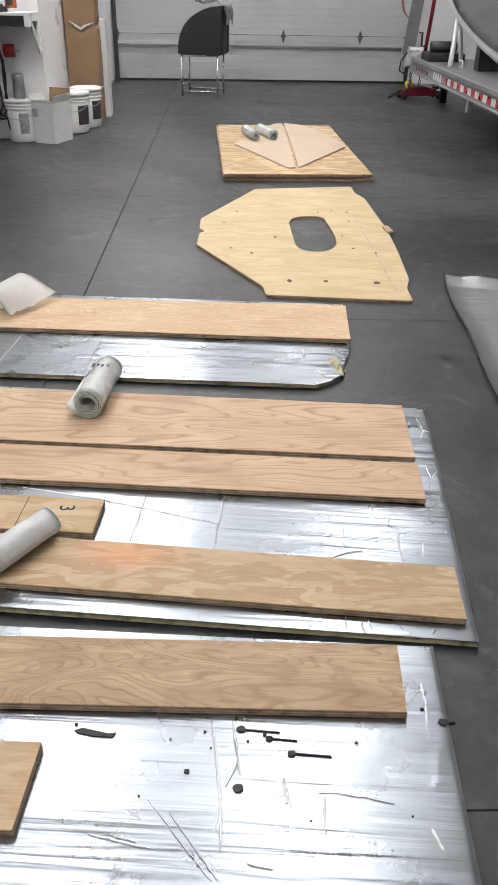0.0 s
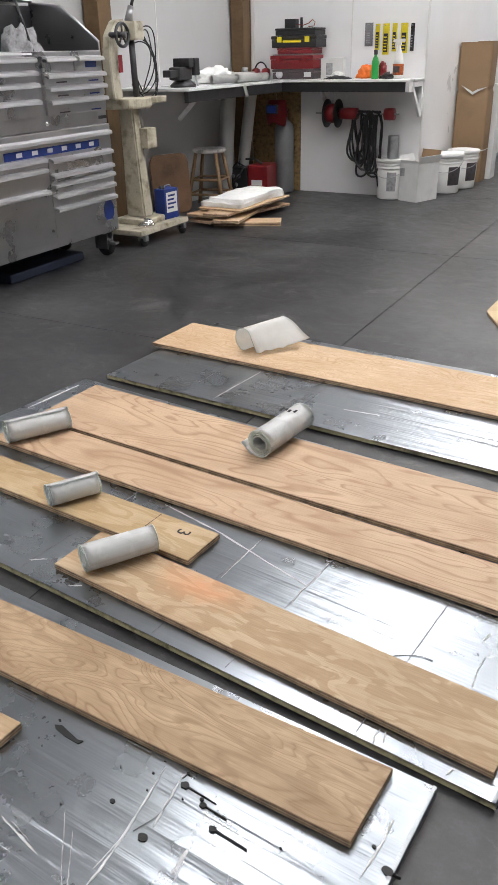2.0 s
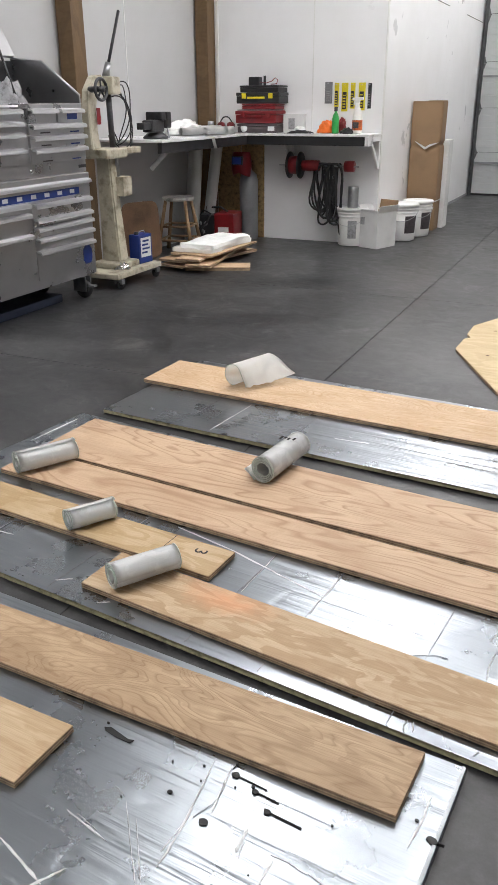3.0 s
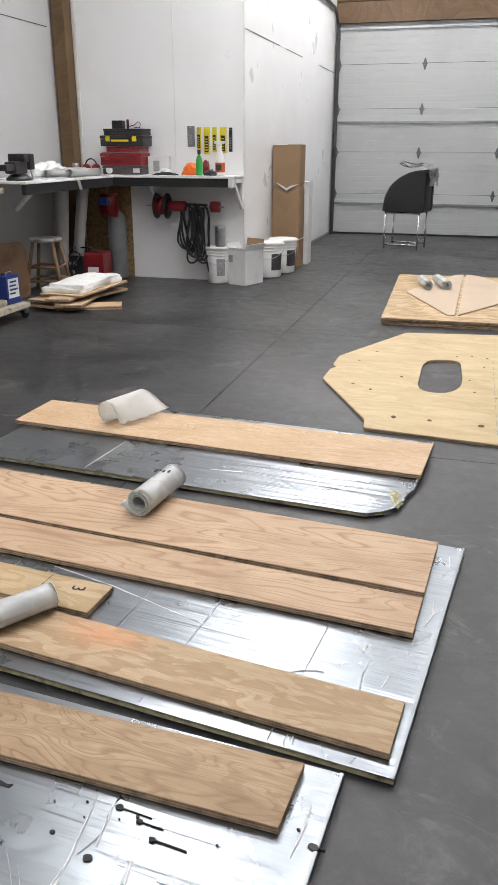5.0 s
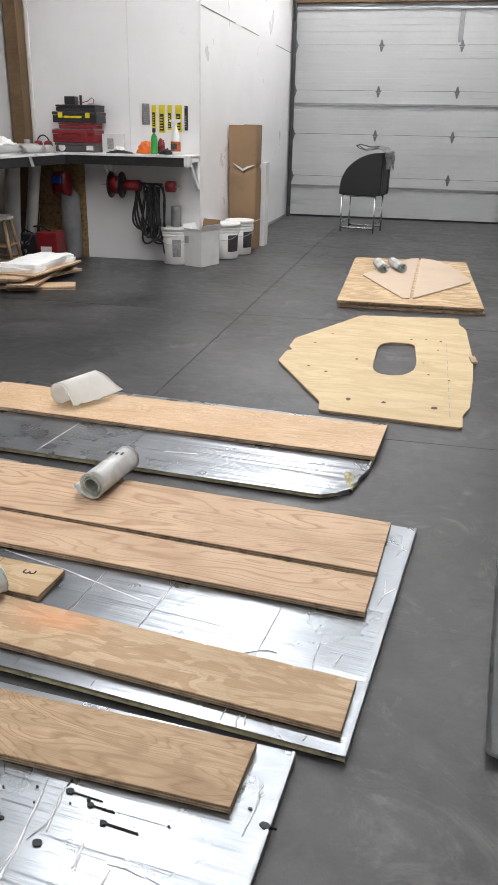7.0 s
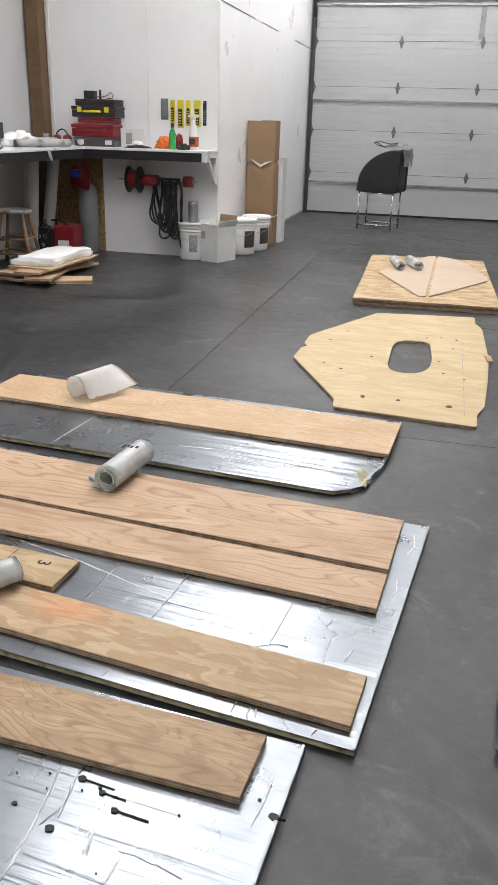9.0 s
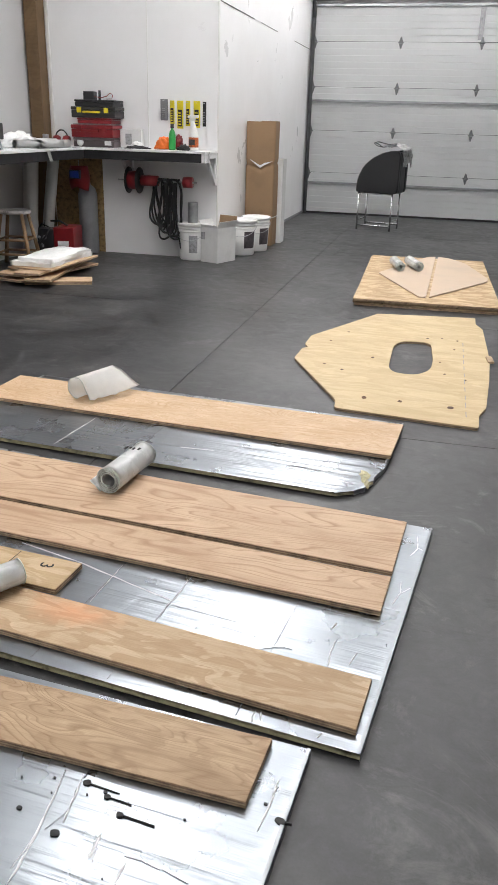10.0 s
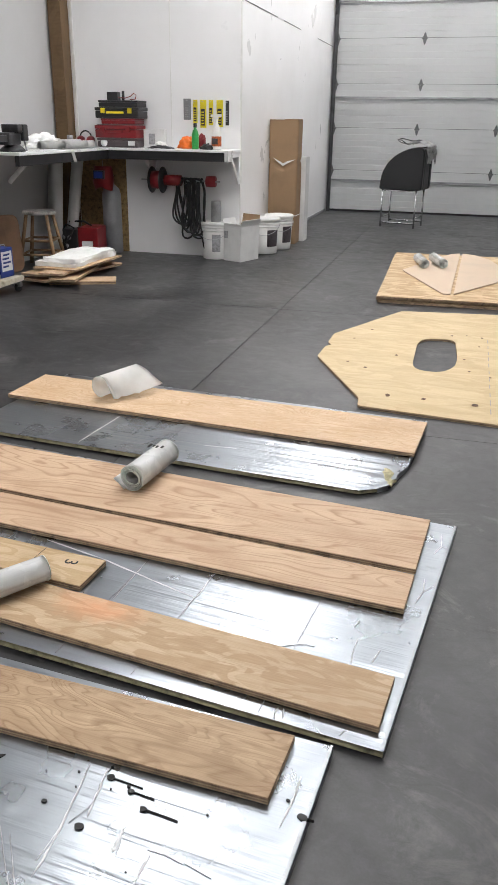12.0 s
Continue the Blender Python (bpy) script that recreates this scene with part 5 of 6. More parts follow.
def tall_carton():
    c = thing("tall_carton", at_building(0.142, -3.76, 0, 0), "tall brown carton with a torn dent, against the wall", "carton")
    w, d, z1 = 0.16, 0.115, 1.315

    def place(u, v):
        z = v * z1
        ring = ((-w, -d), (w, -d), (w, d), (-w, d), (-w, -d))
        k = min(3, int(u * 4))
        t = u * 4 - k
        x, y = ring[k][0] * (1 - t) + ring[k + 1][0] * t, ring[k][1] * (1 - t) + ring[k + 1][1] * t
        dent = math.exp(-((z - 0.885 + 0.12 * (0.5 - abs(t - 0.5)) if k == 0 else z - 0.89) / 0.022) ** 2)
        y += (0.035 * (1 - abs(2 * t - 1)) * dent) if k == 0 else 0
        x -= 0.012 * dent * (1 if x > 0 else -1)
        return (x + 0.004 * noise.noise((u * 5, z * 2, 0)), y, z + 0.001)

    part("carton_wall", sheet(48, 120, place), CARTON, c)
    part("top_flap", box(-w + 0.002, 0.0, -d, d, z1 - 0.006, z1 + 0.004, 0.002), CARTON, c)
    part("top_flap", box(0.004, w - 0.002, -d, d, z1 - 0.006, z1 + 0.010, 0.002), CARTON, c)
    tear = [(-0.12, 0.93), (-0.045, 0.893), (0.0, 0.868), (0.05, 0.895), (0.145, 0.915), (0.05, 0.872), (0.0, 0.842), (-0.05, 0.875)]
    part("tear", moved(prism(tear, 0, 0.003), Matrix(((1, 0, 0, 0), (0, 0, 1, -d - 0.004), (0, 1, 0, 0.0), (0, 0, 0, 1)))), WHITE_BOX, c, "pale torn edge")
    part("strap", box(-w - 0.003, w + 0.003, -d - 0.003, d + 0.003, 0.31, 0.318), PAINT_WHITE, c)


tall_carton()
flat = thing("flat_carton", at_building(0.20, -3.52, 0), "white narrow carton leaning by the tall carton", "carton")
part("body", box(-0.15, 0.15, -0.10, 0.11, 0.001, 0.93, 0.004), WHITE_BOX, flat)
for k in range(6):
    part("stroke", box(0.07, 0.09, -0.1015, -0.1002, 0.15 + 0.035 * k, 0.17 + 0.035 * k), LABEL_DARK, flat)
part("smudge", box(0.02, 0.05, -0.1015, -0.1002, 0.30, 0.42), LABEL_GREY, flat)


# ---- tool chest ----
def tool_chest():
    """A stainless roller cabinet with a drawer chest on it, its lid up."""
    c = thing("tool_chest", at_building(-1.27, -8.02, 0), "stainless steel rolling tool chest with its lid open", "tool chest")
    W, D, Z0, ZM, Z1 = 1.46, 0.56, 0.17, 0.875, 1.31
    part("cabinet_body", box(-D, 0, -W, 0, Z0, ZM - 0.004, 0.006), STAINLESS, c)
    part("chest_body", box(-D, -0.012, -W + 0.01, -0.008, ZM, Z1 - 0.14, 0.004), STAINLESS, c)
    part("chest_front", box(-0.05, -0.010, -W + 0.01, -0.008, Z1 - 0.145, Z1, 0.003), STAINLESS, c)
    side = [(-0.012, Z1 - 0.2), (-0.012, Z1 + 0.05), (-0.30, Z1 + 0.26), (-D, Z1 + 0.28), (-D, Z1 - 0.2)]
    for y in (-0.022, -W + 0.012):
        part("chest_side", moved(prism(side, 0, 0.014), Matrix(((1, 0, 0, 0), (0, 0, 1, y), (0, 1, 0, 0), (0, 0, 0, 1)))), STAINLESS, c, "sloping grey end panel")
    part("rim", sweep([(-0.014, -0.015, Z1 + 0.05), (-0.30, -0.015, Z1 + 0.262), (-D, -0.015, Z1 + 0.282)], 0.009, 6), STAINLESS, c)
    part("chest_back", box(-D, -D + 0.012, -W + 0.025, -0.025, Z1 - 0.15, Z1 + 0.27), BLACK_PLASTIC, c, "black interior")
    part("tray", box(-D + 0.02, -0.06, -W + 0.03, -0.03, Z1 - 0.139, Z1 - 0.13), BLACK_PLASTIC, c, "black interior")
    lid = part("lid", moved(box(-0.30, 0.0, -W + 0.01, -0.01, 0, 0.03, 0.008), pose(-D + 0.01, 0, Z1 + 0.285, 0, 62, 0)), STAINLESS, c, "raised grey lid")
    part("gas_strut", rod((-0.06, -0.55, Z1 - 0.1), (-0.30, -0.50, Z1 + 0.50), 0.008, 8), BLACK_PLASTIC, c, "black lid strut")

    def drawer(y0, y1, z0, z1, label=""):
        d = part("drawer", box(-0.02, 0.006, y0 + 0.004, y1 - 0.004, z0 + 0.003, z1 - 0.003, 0.002), STAINLESS, c, label)
        line = [(0.006, 0.0), (0.030, -0.003), (0.042, -0.010), (0.044, -0.024), (0.038, -0.030), (0.034, -0.016), (0.006, -0.012)]
        bm = prism([(p, q) for p, q in line], y0 + 0.012, y1 - 0.012)
        part("drawer_pull", moved(bm, Matrix(((1, 0, 0, 0), (0, 0, 1, 0), (0, 1, 0, z1 - 0.004), (0, 0, 0, 1)))), ALUMINIUM, d, "bright full-width pull")
        return d

    mid = -0.665
    for z0, z1 in ((0.60, 0.69), (0.545, 0.60), (0.475, 0.545), (0.395, 0.475), (0.20, 0.395)):
        drawer(mid + 0.01, -0.02, z0 + 0.03, z1 + 0.03)
    for z0, z1 in ((0.66, 0.72), (0.53, 0.66), (0.20, 0.53)):
        drawer(-W + 0.02, mid - 0.015, z0 + 0.015, z1 + 0.015)
    drawer(-W + 0.02, -0.02, 0.725, 0.84)
    drawer(-0.30, -0.03, 1.195, 1.285)
    drawer(-0.60, -0.31, 1.195, 1.285)
    for z0, z1 in ((1.125, 1.195), (1.05, 1.125), (0.955, 1.05)):
        drawer(-0.60, -0.02, z0, z1)
        for y in (-0.44, -0.13):
            part("label_strip", box(0.0062, 0.0072, y - 0.05, y + 0.05, z0 + 0.010, z0 + 0.018), BLUE if y > -0.2 else LABEL_DARK, c)
    for z0, z1 in ((1.215, 1.285), (1.15, 1.215), (1.06, 1.15), (0.955, 1.06)):
        drawer(-W + 0.03, -0.66, z0, z1)
    part("badge", box(0.0065, 0.008, -0.20, -0.09, 1.215, 1.25), BLUE, c, "small blue badge")
    part("sticker", box(0.0065, 0.0078, -1.02, -0.14, 0.738, 0.785), BLUE, c, "long blue sticker strip")
    for k in range(6):
        y = -0.92 + 0.135 * k
        part("sticker_print", box(0.0079, 0.0086, y, y + 0.05, 0.75, 0.775), PAINT_WHITE, c, "pale printed blocks")
    tag = [(-0.03, 0.02), (0.03, 0.02), (0.05, 0.05), (0.05, 0.12), (0.015, 0.16), (-0.015, 0.16), (-0.05, 0.12), (-0.05, 0.05)]
    part("tag", moved(prism(tag, 0, 0.0015), Matrix(((0, 0, 1, 0.0066), (1, 0, 0, -0.10), (0, 1, 0, 0.235), (0, 0, 0, 1)))), BLUE, c, "blue hanging tag")
    part("lock", rod((0, -0.62, 0.915), (0.012, -0.62, 0.915), 0.012, 12), CHROME, c)
    part("maker_plate", box(0.0, 0.003, -0.11, -0.03, 0.905, 0.925), DARK_STEEL, c)
    part("letter_strip", box(-0.009, -0.006, -0.98, -0.66, 1.292, 1.303), PAINT_WHITE, c)
    for y in (-0.10, -W + 0.14):
        for x in (-0.08, -D + 0.09):
            bm = box(x - 0.05, x + 0.05, y - 0.05, y + 0.05, Z0 - 0.014, Z0 - 0.001, 0.003)
            bm = box(x - 0.04, x + 0.07, y - 0.032, y - 0.026, 0.05, Z0 - 0.012, 0, bm)
            bm = box(x - 0.04, x + 0.07, y + 0.026, y + 0.032, 0.05, Z0 - 0.012, 0, bm)
            caster = part("caster", bm, STEEL, c, "galvanised swivel caster")
            part("wheel", lathe(((0.012, -0.02), (0.058, -0.02), (0.064, -0.012), (0.064, 0.012), (0.058, 0.02), (0.012, 0.02)), 24, None, pose(x + 0.03, y, 0.065, 90)), BLACK_RUBBER, caster, "black rubber wheel")
            part("brake", box(x + 0.06, x + 0.13, y - 0.02, y + 0.02, 0.085, 0.10, 0.004), STEEL, caster)
    return c


ALUMINIUM = surface("bright_aluminium", (0.70, 0.70, 0.71), 0.38, 1.0, 0.04, 6, 150, 0.02)
tool_chest()
bag = crumple(-1.46, -8.56, 1.182, 0.10, 0.13, 0.22, 31.0, LABEL_GREY, "grey_bag", "crumpled grey plastic bag in the chest top", "bag")
crumple(-1.50, -8.98, 1.182, 0.08, 0.10, 0.15, 33.0, GREY_PAINT, "dark_bag", "dark crumpled bag in the chest top", "bag")
solo("grinder", joined(rod((-0.10, 0, 0.035), (0.12, 0.03, 0.045), 0.024, 12), rod((-0.10, 0, 0.01), (-0.10, 0, 0.06), 0.04, 14)), LABEL_GREY, at_building(-1.55, -8.30, 1.185, 90), "grey hand tool lying in the chest top", "hand tool")
solo("blue_crate", box(-0.24, 0.20, -0.42, 0.30, 0.001, 0.06, 0.012), surface("dull_navy", (0.02, 0.028, 0.055), 0.6), at_building(-1.58, -8.60, 0), "dark blue flat crate under the tool chest", "crate")


# ---- the cream machine stand on its wheeled base ----
def machine_stand():
    s = thing("machine_stand", at_building(-1.415, -7.50, 0), "old chipped cream machine stand on a wheeled base", "machine stand")
    part("base_plate", box(-0.22, 0.22, -0.36, 0.28, 0.085, 0.125, 0.008), CREAM, s)
    part("column_foot", box(-0.14, 0.14, -0.19, 0.13, 0.126, 0.17, 0.012), CREAM, s)
    bm = bmesh.new()
    rows = [[(-w, -d + o), (w, -d + o), (w, d + o), (-w, d + o), z] for w, d, o, z in ((0.085, 0.062, -0.05, 0.171), (0.07, 0.052, -0.07, 0.55), (0.06, 0.046, -0.09, 0.94))]
    rings = [[bm.verts.new((x, y, r[4])) for x, y in r[:4]] for r in rows]
    for a, b in zip(rings, rings[1:]):
        for k in range(4):
            bm.faces.new((a[k], a[(k + 1) % 4], b[(k + 1) % 4], b[k]))
    bm.faces.new(rings[0][::-1])
    bm.faces.new(rings[-1])
    bmesh.ops.bevel(bm, geom=bm.edges[:], offset=0.012, segments=2, affect="EDGES")
    part("column", bm, CREAM, s, "tapering chipped cream column")
    part("switch_box", box(0.05, 0.13, -0.07, 0.05, 0.66, 0.80, 0.006), CREAM, s, "square cream switch box")
    part("table_arm", box(-0.13, 0.13, -0.26, 0.02, 0.935, 1.005, 0.014), CREAM, s)
    part("work_arm", box(-0.05, 0.07, 0.021, 0.30, 0.955, 1.00, 0.006), CREAM, s)
    part("clamp", rod((0.06, -0.03, 0.80), (0.06, -0.05, 0.95), 0.016, 10), STEEL, s)
    outline_pts = [(-0.27, 1.0), (-0.12, 1.0), (-0.15, 1.12), (-0.16, 1.25), (-0.12, 1.36), (-0.02, 1.42), (-0.02, 1.50), (-0.14, 1.49), (-0.25, 1.40), (-0.29, 1.25), (-0.28, 1.10)]
    part("neck", moved(prism(outline_pts, -0.05, 0.05, None, 0.012), Matrix(((0, 0, 0.7, 0), (0.75, 0, 0, -0.09), (0, 1, 0, 0), (0, 0, 0, 1)))), CREAM, s, "curved cream casting")
    part("head", box(-0.06, 0.07, -0.04, 0.07, 1.37, 1.49, 0.012), CREAM, s)
    part("red_mark", box(0.051, 0.053, -0.235, -0.19, 1.17, 1.28), RED, s, "red painted mark")
    part("spindle", rod((0.0, 0.015, 1.005), (0.0, 0.005, 1.38), 0.022, 14), DARK_STEEL, s, "dark steel spindle")
    part("collar", rod((0, -0.01, 1.49), (0, 0.03, 1.58), 0.03, 14, None, 0.022), STEEL, s)
    part("lever", rod((0, 0.02, 1.55), (0.0, 0.21, 1.93), 0.011, 10), BLACK_PLASTIC, s, "long black lever")
    wheel = part("handwheel", sweep([(0.12, -0.26 + 0.07 * math.cos(a), 1.40 + 0.07 * math.sin(a)) for a in (2 * math.pi * k / 28 for k in range(28))], 0.011, 8, None, True), DARK_STEEL, s, "dark spoked handwheel")
    for k in range(5):
        a = 2 * math.pi * k / 5 + 0.3
        part("spoke", rod((0.12, -0.26, 1.40), (0.12, -0.26 + 0.069 * math.cos(a), 1.40 + 0.069 * math.sin(a)), 0.007, 8), DARK_STEEL, wheel)
    part("hub", rod((0.02, -0.26, 1.40), (0.145, -0.26, 1.40), 0.02, 12), DARK_STEEL, wheel)
    for k in range(6):
        r, cy, cz = 0.13 + 0.014 * k, 0.13 + 0.012 * k, 1.20 + 0.006 * (k % 3)
        loop = [(-0.02 + 0.03 * math.sin(a * 2 + k), cy + r * 0.85 * math.cos(a), cz + r * 1.25 * math.sin(a)) for a in (-2.6 + 4.6 * j / 26 for j in range(27))]
        part("cable", sweep(loop, 0.0045, 6), BLACK_RUBBER, s, "thin black looping cable")
    for x in (-0.19, 0.19):
        for y in (-0.30, 0.22):
            caster = part("caster", joined(box(x - 0.035, x + 0.035, y - 0.02, y + 0.02, 0.045, 0.084, 0.003), rod((x, y, 0.06), (x, y, 0.086), 0.02, 10)), STEEL, s)
            part("wheel", lathe(((0.008, -0.014), (0.036, -0.014), (0.04, -0.008), (0.04, 0.008), (0.036, 0.014), (0.008, 0.014)), 20, None, pose(x, y + 0.012, 0.041, 0, 90, 0)), BLACK_RUBBER, caster, "black wheel")


machine_stand()
can = thing("solvent_can", at_building(-1.31, -7.34, 0.1265, 84), "blue and white rectangular solvent can on the base", "solvent can")
part("body", box(-0.085, 0.085, -0.05, 0.05, 0, 0.225, 0.008), BLUE, can)
part("label", box(-0.062, 0.066, -0.0515, -0.0502, 0.05, 0.20), PAINT_WHITE, can, "white printed label")
for k, (x0, x1) in enumerate(((-0.04, 0.04), (-0.05, 0.03), (-0.045, 0.05), (-0.05, 0.02))):
    part("stroke", box(x0, x1, -0.0522, -0.0516, 0.168 - 0.03 * k, 0.182 - 0.03 * k), BLUE, can)
part("cap", lathe(((0.018, 0.222), (0.018, 0.245), (0, 0.246)), 16, None, pose(-0.05, 0, 0)), BLACK_PLASTIC, can)
part("grip", sweep([(-0.02, 0, 0.223), (-0.01, 0, 0.245), (0.05, 0, 0.245), (0.06, 0, 0.223)], 0.004, 6), STEEL, can)
crumple(-1.28, -7.66, 0.1265, 0.05, 0.05, 0.04, 41.0, CHROME, "foil_scrap", "scrap of shiny foil on the wheeled base", "scrap")


# ---- on the long bench ----
def vise():
    v = thing("bench_vise", at_building(-1.42, -6.84, BENCH + 0.001, 90), "dark steel bench vise with a sliding jaw", "vise")
    part("swivel_base", lathe(((0, 0), (0.10, 0), (0.105, 0.012), (0.085, 0.03), (0.06, 0.05), (0, 0.05)), 24), DARK_STEEL, v)
    part("body", box(-0.12, 0.06, -0.055, 0.055, 0.05, 0.145, 0.018), DARK_STEEL, v)
    part("fixed_jaw", box(-0.02, 0.05, -0.075, 0.075, 0.14, 0.205, 0.008), DARK_STEEL, v)
    part("sliding_jaw", box(0.065, 0.14, -0.075, 0.075, 0.08, 0.205, 0.010), DARK_STEEL, v)
    part("slide", box(-0.23, 0.065, -0.035, 0.035, 0.075, 0.125, 0.006), DARK_STEEL, v)
    part("screw", rod((0.14, 0, 0.10), (0.20, 0, 0.10), 0.016, 12), STEEL, v)
    part("handle", rod((0.19, -0.02, -0.02), (0.19, 0.02, 0.20), 0.007, 8), STEEL, v, "steel sliding handle")


vise()
for k, (u, v, a, ln, r) in enumerate(((-1.40, -6.02, 62, 0.50, 0.035), (-1.52, -5.90, 70, 0.55, 0.04), (-1.33, -5.86, 78, 0.42, 0.036))):
    fibre = thing("paper_roll", at_building(u, v, BENCH + 0.001, a), "white rolled paper lying on the long bench", "paper roll", "paper rolls on bench")
    part("paper", sheet(44, 6, lambda p, q, r=r, ln=ln: ((q - 0.5) * ln, r * (0.75 + 0.25 * p) * math.cos(p * 18), r + r * (0.75 + 0.25 * p) * math.sin(p * 18)), 0.0012), WHITE_PLASTIC, fibre)
crumple(-1.62, -5.98, BENCH + 0.001, 0.14, 0.24, 0.10, 51.0, CLOTH, "white_wrap", "crumpled white wrapping heaped on the bench", "wrapping")
hang = thing("paper_strip", at_building(-1.215, -6.25, BENCH), "white paper strip hanging over the bench edge", "paper")
part("strip", sheet(16, 3, lambda u, v: (0.012 * min(1, u * 4) - 0.10 * max(0, 0.25 - u) * 4 + 0.01 * u, 0.06 * (v - 0.5) + 0.05 * u, 0.004 - 0.13 * max(0, u - 0.2)), 0.001), WHITE_PLASTIC, hang)


# ---- chair at the overhead door ----
def chair():
    c = thing("chair", pose(-0.865, 11.48, 0, 0, 0, -7), "black upholstered chair on chrome legs by the door", "chair")
    prof = [(-0.28, 0.485), (0.26, 0.48), (0.285, 0.51), (0.285, 0.97), (0.25, 1.015), (0.18, 1.02), (0.05, 0.99), (-0.09, 0.92), (-0.20, 0.82), (-0.27, 0.68), (-0.29, 0.51)]
    for y in (-0.22, 0.14):
        part("armrest", moved(prism(rounded(prof, 0.05, 4), -y - 0.08, -y, None, 0.012), pose(0, 0, 0, 90)), BLACK_VINYL, c, "black curved side panel")
    part("seat", box(-0.26, 0.21, -0.138, 0.138, 0.482, 0.60, 0.03), BLACK_VINYL, c)
    part("backrest", box(0.17, 0.28, -0.138, 0.138, 0.482, 1.0, 0.03), BLACK_VINYL, c)
    for y in (-0.19, 0.19):
        for x in (-0.245, 0.215):
            part("leg", rod((x, y, 0.0), (x, y, 0.485), 0.012, 10), CHROME, c)
        part("stretcher", rod((-0.245, y, 0.06), (0.215, y, 0.06), 0.011, 8), CHROME, c)
        part("top_rail", rod((-0.245, y, 0.472), (0.215, y, 0.472), 0.010, 8), CHROME, c)
    for x in (-0.245, 0.215):
        part("stretcher", rod((x, -0.19, 0.13), (x, 0.19, 0.13), 0.010, 8), CHROME, c)


chair()
m = pose(-0.865, 11.48, 0, 0, 0, -7)
towel = thing("towel", m @ pose(0.17, -0.02, 1.012), "grey-white cloth draped over the chair back", "cloth")


def drape(u, v):
    run = 0.52 * u
    y = -0.225 + 0.44 * v + 0.02 * noise.noise((run * 9, v * 3, 5))
    if run < 0.26:
        x, z = -0.13 + run, 0.045 * math.sin(run / 0.26 * 3.1) + 0.012
    else:
        x, z = 0.135 + 0.02 * noise.noise((y * 9, run * 8, 3)), 0.012 - (run - 0.26) * (0.85 + 0.5 * noise.noise((y * 6, 1, 8)))
    fold = 0.035 * noise.noise((x * 14, y * 13 + z * 5, 2)) + 0.014 * noise.noise((x * 40, y * 34, 6))
    return (x + (0.03 + fold if run > 0.26 else 0), y, z + 0.022 + (fold if run < 0.3 else 0))


part("cloth", sheet(26, 30, drape, 0.004), surface("grey_towel", (0.50, 0.50, 0.50), 0.85, 0, 0.3, 30, 200, 0.3), towel)
for s in (0, 1):
    part("cord", sweep([(-0.10 - 0.02 * s, -0.2, 0.04), (-0.2, -0.22, 0.06 + 0.03 * s), (-0.25, -0.21, 0.09), (-0.2, -0.2, 0.11), (-0.05, -0.2, 0.08), (0.06, -0.2, 0.09)], 0.006, 6), DARK_STEEL, towel, "dark looped cord")


